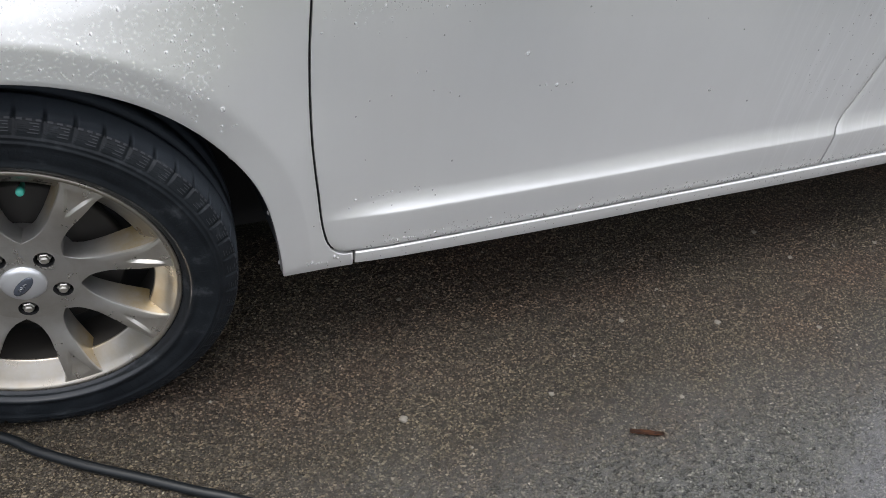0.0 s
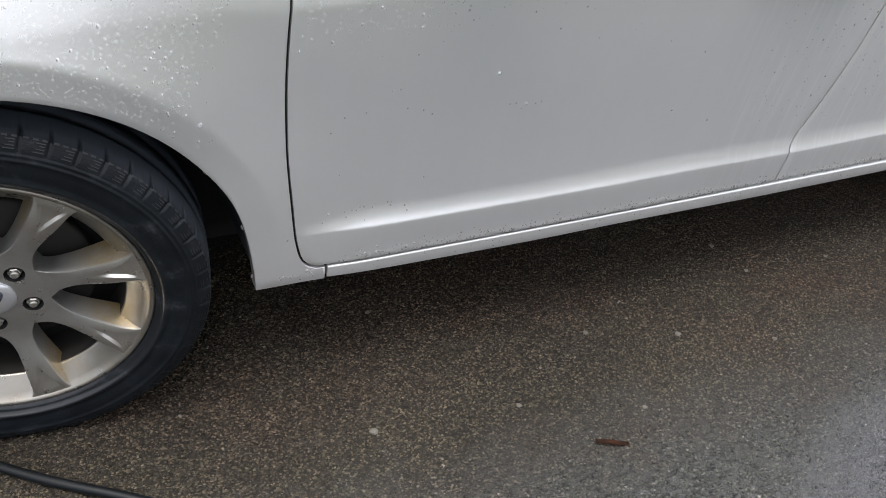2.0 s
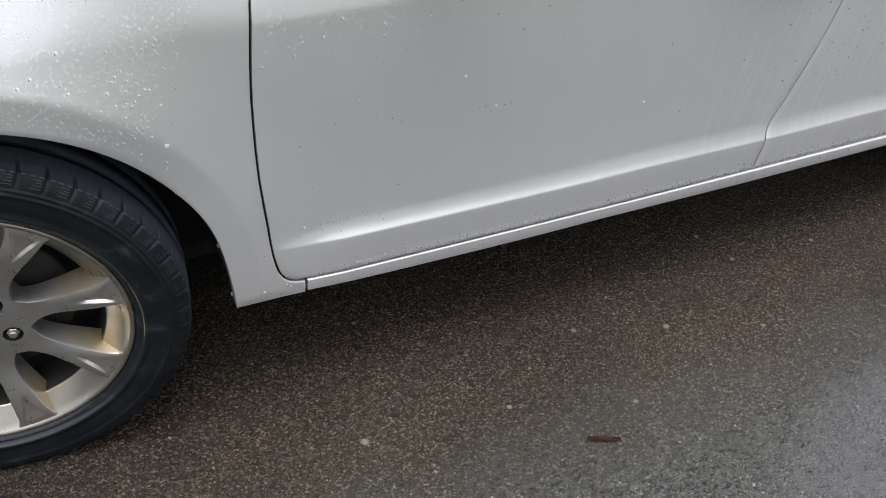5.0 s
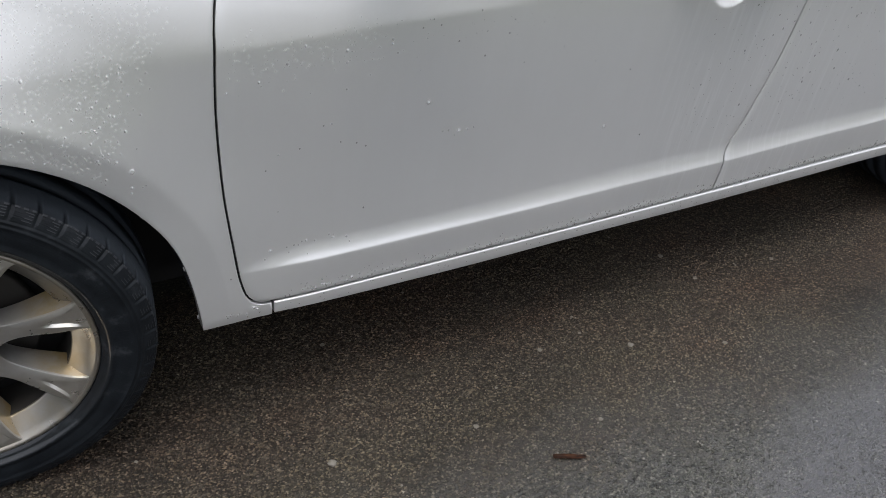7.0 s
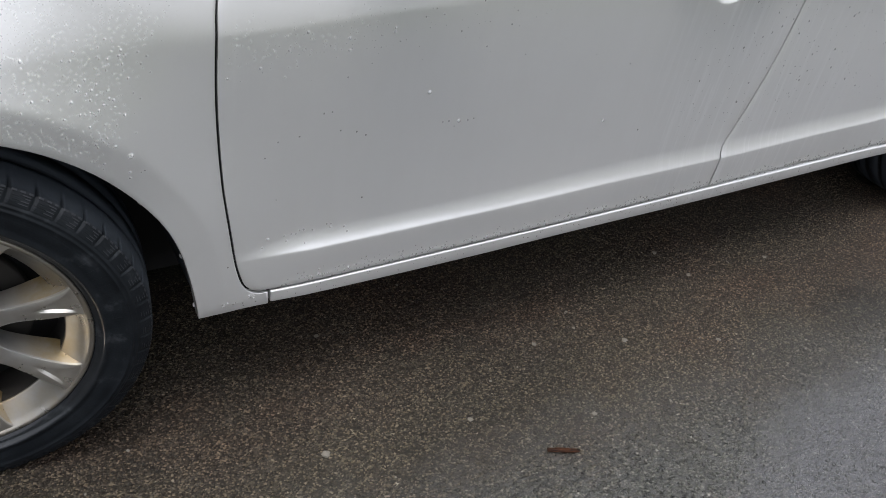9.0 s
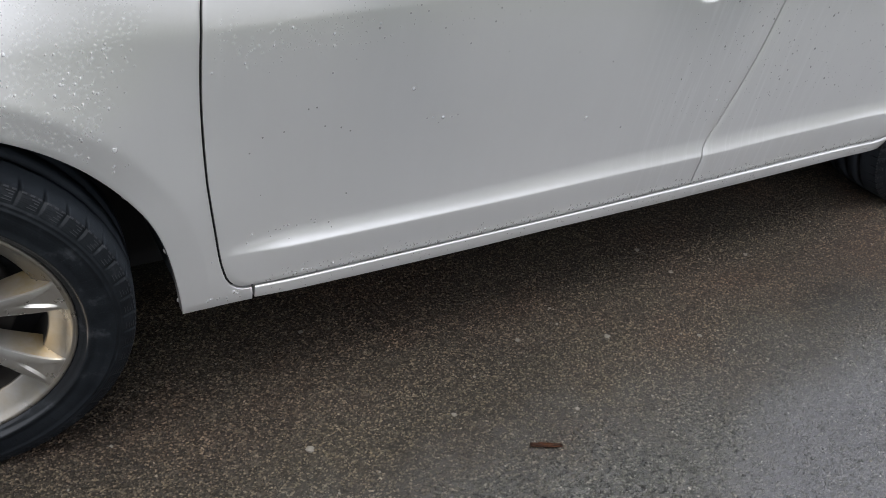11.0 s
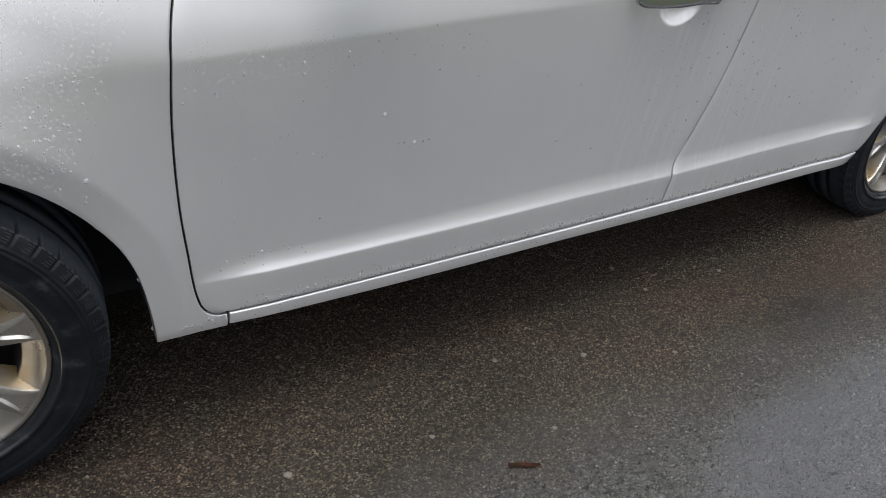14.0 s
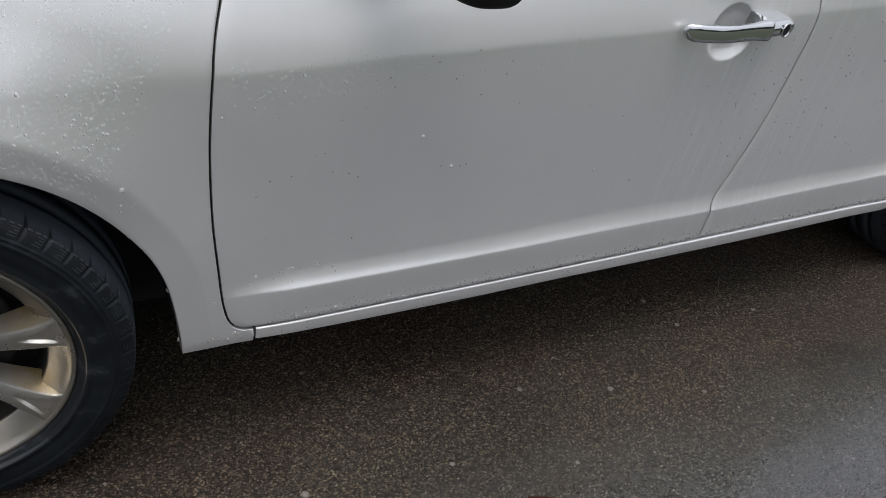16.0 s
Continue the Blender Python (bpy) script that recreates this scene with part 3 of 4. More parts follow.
def tyre_mesh():
    """Bead, rim guard, bulging sidewall with two moulded rings, a band of shoulder blocks and the tread."""
    bm = bmesh.new()
    wall = [(0.014, 0.222), (0.006, 0.2295), (0.001, 0.2335), (-0.0035, 0.2368), (-0.0062, 0.2412), (-0.0078, 0.2455), (-0.0118, 0.2468), (-0.0142, 0.2492), (-0.0140, 0.2525), (-0.0118, 0.2552), (-0.0128, 0.262), (-0.0142, 0.270), (-0.0148, 0.279), (-0.0143, 0.2868), (-0.0156, 0.2882), (-0.0157, 0.2900), (-0.0138, 0.2914), (-0.0130, 0.2950), (-0.0139, 0.2962), (-0.0137, 0.2975), (-0.0118, 0.2990)]
    band = [(-0.0112 + 0.0098 * (q / 24) ** 1.4, 0.3005 + 0.0190 * q / 24) for q in range(25)]
    tread = [(0.0008, 0.3212), (0.0040, 0.3222), (0.0120, 0.3230), (0.026, 0.3240), (0.048, 0.3250), (0.054, 0.3252), (0.056, 0.317), (0.065, 0.317), (0.067, 0.3256), (0.100, 0.3260), (0.102, 0.318), (0.111, 0.318), (0.113, 0.3260), (0.148, 0.3250), (0.150, 0.317), (0.158, 0.317), (0.160, 0.3235), (0.186, 0.3195), (0.200, 0.310), (0.214, 0.294), (0.222, 0.272), (0.218, 0.245), (0.205, 0.225)]
    prof = wall + band + tread
    n0, n1, per = len(wall), len(wall) + len(band), 16
    pts, proud = [], []
    for i in range(TREAD_PITCHES * per):
        a = 2 * math.pi * i / (TREAD_PITCHES * per)
        k = i % per
        row, up = [], []
        for j, (y, r) in enumerate(prof):
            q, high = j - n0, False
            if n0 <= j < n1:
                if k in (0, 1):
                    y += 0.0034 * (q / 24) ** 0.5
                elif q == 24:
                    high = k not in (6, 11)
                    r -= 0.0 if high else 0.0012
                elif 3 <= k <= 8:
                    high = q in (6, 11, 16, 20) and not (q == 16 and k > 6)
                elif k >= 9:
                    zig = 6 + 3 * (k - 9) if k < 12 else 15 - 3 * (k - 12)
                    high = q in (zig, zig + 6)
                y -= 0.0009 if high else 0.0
            elif n1 <= j < n1 + 3 and k in (0, 1):
                r -= 0.0036
            z = r * math.sin(a)
            if z < -AXLE_H:
                y += (-0.25 if y < 0.1 else 0.25) * (-AXLE_H - z)
                z = -AXLE_H
            row.append((r * math.cos(a), y, z))
            up.append(high)
        pts.append(row)
        proud.append(up)
    grid(bm, pts, close_u=True)
    # raised ridge faces take the paler rubber, as painted highlights
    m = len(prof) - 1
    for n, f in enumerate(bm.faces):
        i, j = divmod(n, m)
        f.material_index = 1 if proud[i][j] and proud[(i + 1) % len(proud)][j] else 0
    return bm


AXLE_H = 0.3195


def build_wheel(parent, m):
    wheel = new("wheel")
    wheel.parent = parent
    wheel.matrix_basis = m
    part("tyre", tyre_mesh(), [RUBBER, EDGE_GLINT], wheel, "worn black rubber tyre")
    bm = bmesh.new()
    lathe(bm, [(0.012, 0.2290), (0.004, 0.2325), (0.0, 0.2336), (-0.0022, 0.2326), (-0.0030, 0.2300), (-0.0022, 0.2270), (0.0002, 0.2248), (0.004, 0.2225), (0.010, 0.2155), (0.0285, 0.1935), (0.0310, 0.1915), (0.0335, 0.1910), (0.0345, 0.1925)], 128)
    part("rim_flange", bm, FLANGE, wheel, "dished alloy flange with tan brake dust")
    # inner barrel in the near-black colour, standing in for shade
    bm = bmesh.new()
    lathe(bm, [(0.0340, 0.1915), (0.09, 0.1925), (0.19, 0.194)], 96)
    part("rim_barrel", bm, IRON, wheel, "inner barrel of the rim, near-black for shade behind the spokes")
    data = spoke_mesh()
    for i in range(8):
        s = new("spoke", data)
        s.parent = wheel
        s.matrix_basis = pose(0, 0, 0, 0, 90 - SPOKE_PHASE - 45 * i, 0)
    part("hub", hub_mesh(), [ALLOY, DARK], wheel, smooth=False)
    bm = bmesh.new()
    lathe(bm, [(0.0125, 0.0001), (0.0130, 0.014), (0.0148, 0.026), (0.0175, 0.0318), (0.0205, 0.0335), (0.030, 0.0335)], 64)
    part("centre_cap", bm, CAP, wheel, "silver domed centre cap")
    bm = bmesh.new()
    lathe(bm, [(0.0112, 0.0001), (0.0116, 0.70), (0.0124, 0.95), (0.0131, 1.0), (0.017, 1.0)], 40)
    ca, sa = math.cos(radians(50)), math.sin(radians(50))
    for v in bm.verts:
        a, b = v.co.x * 0.0225, v.co.z * 0.0098
        v.co.x, v.co.z = a * ca - b * sa, a * sa + b * ca
    badge = part("oval_badge", bm, BADGE, wheel, "small dark oval badge")
    for dx, dz, wdt in ((-0.006, 0.0012, 0.0030), (0.0, 0.0018, 0.0022), (0.0055, 0.0010, 0.0034)):
        bm = bmesh.new()
        tube(bm, [(dx - wdt, 0.0110, dz - 0.003), (dx - wdt * 0.2, 0.0108, dz + 0.002), (dx + wdt, 0.0110, dz - 0.001)], 0.0005, 6)
        for v in bm.verts:
            p, q = v.co.x, v.co.z
            v.co.x, v.co.z = p * ca - q * sa, p * sa + q * ca
        part("emblem_stroke", bm, CAP, badge)
    bm = bmesh.new()
    lathe(bm, [(-0.006, 0.0001), (-0.006, 0.0045), (-0.0045, 0.0066), (-0.001, 0.0075)], 24)
    hexa = [[(rr * math.cos(radians(60 * i)), y, rr * math.sin(radians(60 * i))) for y, rr in ((-0.001, 0.0082), (0.0004, 0.0098), (0.02, 0.0098))] for i in range(6)]
    grid(bm, hexa, close_u=True)
    lathe(bm, [(0.008, 0.0096), (0.010, 0.0112), (0.02, 0.0112)], 24)
    nut = bpy.data.meshes.new("lug_nut")
    bmesh.ops.recalc_face_normals(bm, faces=bm.faces)
    bm.to_mesh(nut)
    bm.free()
    nut.materials.append(STEEL)
    for i in range(5):
        a = radians(LUG_PHASE + 72 * i)
        o = new("lug_nut", nut)
        o.parent = wheel
        o.matrix_basis = pose(0.0572 * math.cos(a), 0.0245, 0.0572 * math.sin(a), 0, 17 * i, 0)
    # disc and shield near-black too: shade inside the wheel put into the colour
    bm = bmesh.new()
    lathe(bm, [(0.075, 0.06), (0.075, 0.145), (0.077, 0.149), (0.094, 0.149), (0.096, 0.145), (0.096, 0.06)], 80)
    part("brake_disc", bm, IRON, wheel, "dark brake disc behind the spokes")
    bm = bmesh.new()
    lathe(bm, [(0.105, 0.0001), (0.105, 0.193), (0.11, 0.1935)], 64)
    part("dust_shield", bm, DARK, wheel)
    bm = bmesh.new()
    lathe(bm, [(-0.024, 0.0001), (-0.024, 0.0038), (-0.022, 0.0048), (-0.014, 0.0052), (-0.013, 0.0034), (0.004, 0.0030)], 16)
    v = part("valve_cap", bm, TEAL, wheel, "small teal plastic valve cap")
    a = radians(79.6)
    v.matrix_basis = pose(0.170 * math.cos(a), 0.050, 0.170 * math.sin(a), 0, 0, 0) @ pose(0, 0, 0, -14, 0, 0) @ Matrix.Scale(1.2, 4)
    return wheel


# ---- ground ----
def build_ground():
    bm = bmesh.new()
    box(bm, (-6, -1.35, -0.12), (9, 4.5, 0.0))
    o = mesh_object("road", bm, ASPHALT, False)
    tagged(o, "wet dark asphalt driveway with pale grit", "driveway", kind="structure")
    bm = bmesh.new()
    n = 24
    grid(bm, [[(-300 + 600 * i / n, -300 + 600 * j / n, -0.03) for j in range(n + 1)] for i in range(n + 1)])
    o = mesh_object("ground", bm, GRASS, False)
    tagged(o, "mown green lawn beyond the driveway", "lawn", kind="structure")
    bm = bmesh.new()
    rnd = random.Random(5)
    ring = []
    for i in range(240):
        a = 2 * math.pi * i / 240
        r = 26 + 2 * math.sin(5 * a) + rnd.uniform(-0.6, 0.6)
        h = 4.6 + 1.2 * math.sin(7 * a + 1) + 0.7 * math.sin(17 * a) + rnd.uniform(-0.6, 0.6)
        ring.append([(r * math.cos(a), r * math.sin(a), -0.1), ((r - 0.8) * math.cos(a), (r - 0.8) * math.sin(a), h * 0.5), (r * math.cos(a), r * math.sin(a), h)])
    grid(bm, ring, close_u=True)
    o = mesh_object("backdrop", bm, LEAF)
    tagged(o, "distant dark green treeline round the lawn", "treeline", kind="structure")


build_ground()

# ---- the car ----
car = thing("car", Matrix(), "silver four-door saloon with wet metallic paint and chrome door handles", "car")


def door_low(x):
    return 0.3062 + 0.003 * smooth(1.0, 2.0, x)


doors = []


def build_sides():
    for mirror in (False, True):
        part("front_fender", fender_sheet(mirror), PAINT, car)
        door = part("front_door", band(front_seam, lambda z: rear_seam(z) - 0.002, door_low, belt, 60, 50, mirror, fine=(0.74, 0.89, 52)), PAINT, car)
        part("rear_door", band(lambda z: rear_seam(z) + 0.002, lambda z: rear_cut(z) - 0.002, door_low, belt, 50, 50, mirror), PAINT, car)
        part("rocker_panel", band(lambda z: 0.517, lambda z: 2.345 + 1.0 * max(0, z - 0.27), lambda x: curve([(0.5, 0.2755), (0.7, 0.2715), (0.95, 0.2690), (1.2, 0.2705), (1.6, 0.2675), (2.35, 0.2695)], x), lambda x: 0.3005 + 0.003 * smooth(1.0, 2.0, x), 60, 26, mirror, 0.002, 0.02, crease=False), PAINT, car)
        quarter = []
        for i in range(61):
            a = 180 - 186 * i / 60
            r = 0.374
            p = (BASE + r * math.cos(radians(a)), AXLE_Z + r * math.sin(radians(a)))
            t = i / 60
            path = [(rear_cut(0.335) + 0.001, 0.335), (2.45, 0.45), (2.52, 0.60), (2.60, 0.90), (2.64, 0.965), (3.1, 0.985), (3.6, 0.99), (3.86, 0.97), (3.89, 0.7), (3.86, 0.3), (3.3, 0.27)]
            s = t * (len(path) - 1)
            j = min(int(s), len(path) - 2)
            q = (path[j][0] + (s - j) * (path[j + 1][0] - path[j][0]), path[j][1] + (s - j) * (path[j + 1][1] - path[j][1]))
            quarter.append([(p[0] + u * (q[0] - p[0]), p[1] + u * (q[1] - p[1])) for u in spread(12, 0.01)])
        part("rear_quarter_panel", sheet_panel(quarter, mirror), PAINT, car)
        doors.append(door)
        flip = (lambda y: WIDTH - y) if mirror else (lambda y: y)
        # black strips added just behind the gaps, in place of the shade there
        zs = [0.312 + 0.62 * i / 60 for i in range(61)]
        for seam, back, ahead in ((front_seam, 0.013, 0.007), (rear_seam, 0.008, 0.008)):
            bm = bmesh.new()
            grid(bm, [[(seam(z) + q, flip(side_y(seam(z), z) + 0.0065), z) for q in (-back, ahead)] for z in zs])
            part("gap_shade_strip", bm, BLACK, car, "black strip behind the door gap, standing in for shade")
        bm = bmesh.new()
        grid(bm, [[(0.50 + 1.84 * i / 80, flip(side_y(0.50 + 1.84 * i / 80, 0.318) + 0.010), z) for z in (0.297, 0.318)] for i in range(81)])
        part("gap_shade_strip", bm, BLACK, car, "black strip behind the door gap, standing in for shade")
        # side glass and pillars
        bm = bmesh.new()
        f = (lambda y: WIDTH - y) if mirror else (lambda y: y)
        gl = [[(x, f(side_y(x, belt(x)) + 0.012 + 0.30 * v + 0.03 * v * v), belt(x) - 0.01 + (0.47 - 0.04 * abs(x - 1.4)) * v) for v in (0, 0.25, 0.5, 0.75, 1.0)]
              for x in ([0.55 + 2.1 * i / 20 for i in range(21)])]
        for row_i, row in enumerate(gl):
            for c in range(5):
                x, y, z = row[c]
                v = c / 4
                row[c] = (x + v * (0.55 * (1 - row_i / 20) - 0.35 * row_i / 20), y, z)
        grid(bm, gl)
        part("side_window", bm, GLASS, car, "dark tinted side window")


build_sides()


def build_clips():
    """Pale heads of the liner clips along the lip of the front arch."""
    bm = bmesh.new()
    lathe(bm, [(-0.0022, 0.0001), (-0.0021, 0.0016), (-0.0014, 0.0028), (0.0, 0.0032)], 14)
    data = bpy.data.meshes.new("liner_clip")
    bm.to_mesh(data)
    bm.free()
    data.materials.append(CLIP)
    for x, z, lean in ((0.3685, 0.412, 16), (0.3835, 0.305, -3), (0.3155, 0.526, 42)):
        o = new("liner_clip", data)
        o.parent = car
        o.matrix_basis = pose(x, 0.010, z, 0, -lean, 0) @ Matrix.Diagonal((0.55, 1.0, 1.5, 1.0))


build_clips()


def build_shell():
    # dark floor and inner structure
    bm = bmesh.new()
    box(bm, (0.50, 0.06, 0.245), (2.33, WIDTH - 0.045, 0.90))
    box(bm, (0.46, 0.15, 0.165), (2.33, WIDTH - 0.15, 0.30))
    part("inner_body", bm, DARK, car)
    bm = bmesh.new()
    box(bm, (-0.62, 0.32, 0.155), (3.7, WIDTH - 0.32, 0.72))
    part("underbody", bm, DARK, car)
    # hood, roof, boot as one skin lofted across the car
    def skin(name, line, mat, sag):
        bm = bmesh.new()
        rows = []
        for x, z, y0 in line:
            rows.append([(x - 0.10 * sag * (1 - (2 * t - 1) ** 2), y0 + (WIDTH - 2 * y0) * t, z + sag * (1 - (2 * t - 1) ** 4)) for t in (i / 16 for i in range(17))])
        grid(bm, rows)
        part(name, bm, mat, car)
    skin("hood", [(0.62, 0.965, 0.12), (0.45, 0.94, 0.075), (0.30, 0.932, 0.07), (0.1, 0.92, 0.07), (-0.15, 0.89, 0.065), (-0.4, 0.84, 0.09), (-0.58, 0.77, 0.13), (-0.78, 0.66, 0.2)], PAINT, 0.05)
    skin("windscreen", [(0.45, 0.945, 0.09), (0.8, 1.14, 0.2), (1.15, 1.345, 0.33)], GLASS, 0.06)
    skin("roof", [(1.10, 1.335, 0.33), (1.3, 1.375, 0.335), (1.7, 1.39, 0.335), (2.1, 1.36, 0.34), (2.35, 1.31, 0.35)], PAINT, 0.06)
    skin("rear_window", [(2.33, 1.315, 0.35), (2.7, 1.15, 0.22), (3.0, 1.0, 0.12)], GLASS, 0.05)
    skin("boot_lid", [(2.95, 1.0, 0.1), (3.4, 1.0, 0.07), (3.82, 0.98, 0.12), (3.9, 0.9, 0.14)], PAINT, 0.03)
    bm = bmesh.new()
    rows = []
    for z, dx in ((0.22, 0.06), (0.30, 0.0), (0.5, -0.03), (0.62, -0.01), (0.68, 0.05)):
        rows.append([(-0.88 + dx + 0.42 * abs(2 * t - 1) ** 2.6, 0.05 + (WIDTH - 0.1) * t, z) for t in (i / 24 for i in range(25))])
    grid(bm, rows)
    part("front_bumper", bm, PAINT, car)
    bm = bmesh.new()
    rows = []
    for z, dx in ((0.25, -0.05), (0.35, 0.0), (0.6, 0.02), (0.75, 0.0), (0.9, -0.04)):
        rows.append([(3.93 + dx - 0.12 * abs(2 * t - 1) ** 3, 0.10 + (WIDTH - 0.2) * t, z) for t in (i / 24 for i in range(25))])
    grid(bm, rows)
    part("rear_bumper", bm, PAINT, car)
    # wheel arch liners
    for cx in (0.0, BASE):
        for mirror in (False, True):
            bm = bmesh.new()
            rows = []
            for i in range(49):
                a = radians(180 * i / 48)
                rows.append([(cx + r * math.cos(a), (WIDTH - y) if mirror else y, AXLE_Z + r * math.sin(a)) for y, r in ((0.022, 0.386), (0.030, 0.394), (0.05, 0.396), (0.32, 0.396), (0.325, 0.05))])
            grid(bm, rows)
            for end in (-1, 1):
                rows = [[(cx + end * (q + (AXLE_Z - z) * 0.06), (WIDTH - y) if mirror else y, z) for y, q in ((0.030, 0.388), (0.036, 0.396), (0.05, 0.398), (0.32, 0.398))] for z in (AXLE_Z + 0.01, 0.30, 0.285, 0.272)]
                grid(bm, rows)
            part("wheel_arch_liner", bm, LINER, car)


build_shell()
front = build_wheel(car, pose(-0.008, 0.03, 0.3207, 3.4, 0, -6.9))
for x, y, a in ((BASE, 0.03, 0), (0.0, WIDTH - 0.03, 173), (BASE, WIDTH - 0.03, 180)):
    c = copy_thing(front, pose(x, y, AXLE_H, 0, 0, a))
    c.parent = car

# ---- loose things on the ground ----
bm = bmesh.new()
HOSE_LINE = [(-1.2, 0.25), (-0.8, 0.30), (-0.5, 0.26), (-0.28, 0.15), (-0.106, 0.033), (-0.055, -0.014), (0.021, -0.073), (0.105, -0.129), (0.187, -0.185), (0.245, -0.222), (0.36, -0.31), (0.44, -0.45), (0.42, -0.8), (0.3, -1.3)]
pts = []
for i in range(len(HOSE_LINE) - 1):
    p = [Vector((*HOSE_LINE[max(0, min(len(HOSE_LINE) - 1, i + d))], 0.009)) for d in (-1, 0, 1, 2)]
    for s in range(8):
        t = s / 8
        pts.append(0.5 * ((2 * p[1]) + (p[2] - p[0]) * t + (2 * p[0] - 5 * p[1] + 4 * p[2] - p[3]) * t * t + (3 * p[1] - p[0] - 3 * p[2] + p[3]) * t**3))
tube(bm, pts, 0.009, 14)
hose = mesh_object("hose", bm, HOSE)
tagged(hose, "black rubber pressure washer hose lying on wet asphalt", "hose")


# ---- parts of the front doors ----
def build_door_parts(door):
    """Chrome handle, keypad and mirror of the driver's door."""
    surf = side_y(1.30, 0.80)
    bm = bmesh.new()
    rows = []
    for i in range(49):
        t = i / 48
        x = 1.292 + 0.183 * t
        end = math.sqrt(max(0.0, 1 - (1 - min(1.0, t / 0.10)) ** 2))
        out = 0.012 + 0.032 * math.sin(math.pi / 2 * min(1.0, t / 0.55)) ** 0.8
        cy = surf - out
        hz = (0.0165 + 0.0035 * smooth(0.75, 1.0, t)) * (0.18 + 0.82 * end)
        hy = (0.0095 + 0.004 * smooth(0.8, 1.0, t)) * (0.4 + 0.6 * end)
        cz = 0.8315 + 0.0085 * t
        rows.append([(x, cy + hy * math.copysign(abs(math.cos(a)) ** 0.55, math.cos(a)), cz + hz * math.copysign(abs(math.sin(a)) ** 0.75, math.sin(a))) for a in (2 * math.pi * q / 28 for q in range(28))])
    vs = grid(bm, rows, close_v=True)
    bm.faces.new(vs[0]), bm.faces.new(vs[-1])
    part("handle_grip", bm, CHROME, door, "chrome pull handle with wet beads")
    bm = bmesh.new()
    rows = []
    for i in range(41):
        t = i / 40
        x = 1.474 + 0.090 * t
        end = math.sqrt(max(0.0, 1 - max(0.0, (t - 0.62) / 0.38) ** 2.4))
        hz = 0.0185 * end + 0.0006
        out = (0.0615 - 0.014 * t) * (0.5 + 0.5 * end)
        ring = []
        for q in range(32):
            a = 2 * math.pi * q / 32
            ca, sa = math.cos(a), math.sin(a)
            ring.append((x, surf + 0.004 - (out if ca < 0 else -0.008) * abs(ca) ** 0.5, 0.8405 + hz * math.copysign(abs(sa) ** 0.8, sa)))
        rows.append(ring)
    vs = grid(bm, rows, close_v=True)
    bm.faces.new(vs[0]), bm.faces.new(vs[-1])
    part("lock_cover", bm, CHROME, door, "chrome lock cover")
    bm = bmesh.new()
    lathe(bm, [(-0.001, 0.0145), (-0.0035, 0.0135), (-0.003, 0.0118), (0.001, 0.0100)], 32)
    o = part("lock_ring", bm, CHROME, door)
    o.matrix_basis = pose(1.517, surf - 0.0505, 0.8415, 0, 0, 9)
    bm = bmesh.new()
    lathe(bm, [(-0.0005, 0.0001), (-0.001, 0.006), (-0.0015, 0.0105), (0.002, 0.0120)], 24)
    o = part("keyhole", bm, BLACK, door)
    o.matrix_basis = pose(1.517, surf - 0.0505, 0.8415, 0, 0, 9)
    # keypad plate above the handle
    bm = bmesh.new()
    box(bm, (-0.072, -0.006, -0.016), (0.072, 0.006, 0.016), 0.005)
    pad = part("keypad", bm, KEYPAD, door, "grey keypad plate with dark marks")
    y0, y1 = side_y(1.42, 0.890), side_y(1.42, 0.920)
    pad.matrix_basis = pose(1.421, (y0 + y1) / 2 - 0.001, 0.905, 0, -2.0, 0) @ pose(0, 0, 0, -math.degrees(math.atan2(y1 - y0, 0.03)), 0, 0)
    for i in range(5):
        bm = bmesh.new()
        box(bm, (-0.009, -0.0075, -0.0075), (0.009, -0.0055, 0.0055), 0.0008)
        o = part("key_mark", bm, BLACK, pad)
        o.matrix_basis = pose(-0.052 + 0.026 * i, 0, 0)
    # door mirror
    for name, mat, lo, hi, dz in (("mirror_cap", PAINT, 0.0, 1.0, 0), ("mirror_base", BLACK, -1.0, 0.0, 0)):
        bm = bmesh.new()
        rows = []
        for i in range(17):
            ph = (lo + (hi - lo) * i / 16) * math.pi / 2
            row = []
            for q in range(48):
                a = 2 * math.pi * q / 48
                ca, sa = math.cos(a), math.sin(a)
                k2 = max(0.0, math.cos(ph)) ** 0.42
                x = math.copysign(abs(ca) ** 0.6, ca) * k2
                y = math.copysign(abs(sa) ** 0.6, sa) * k2
                z = math.copysign(abs(math.sin(ph)) ** 0.8, ph)
                row.append((0.720 + 0.049 * x + 0.035 * (-y), -0.140 + 0.088 * y, 1.006 + (0.095 if z > 0 else 0.053) * z + 0.018 * y))
            rows.append(row)
        grid(bm, rows, close_v=True)
        part(name, bm, mat, door, "black underside of the door mirror" if mat is BLACK else "")
    bm = bmesh.new()
    tube(bm, [(0.66, 0.03, 0.985), (0.675, -0.02, 0.985), (0.69, -0.09, 0.995)], [0.035, 0.030, 0.026], 20)
    part("mirror_arm", bm, BLACK, door)


build_door_parts(doors[0])


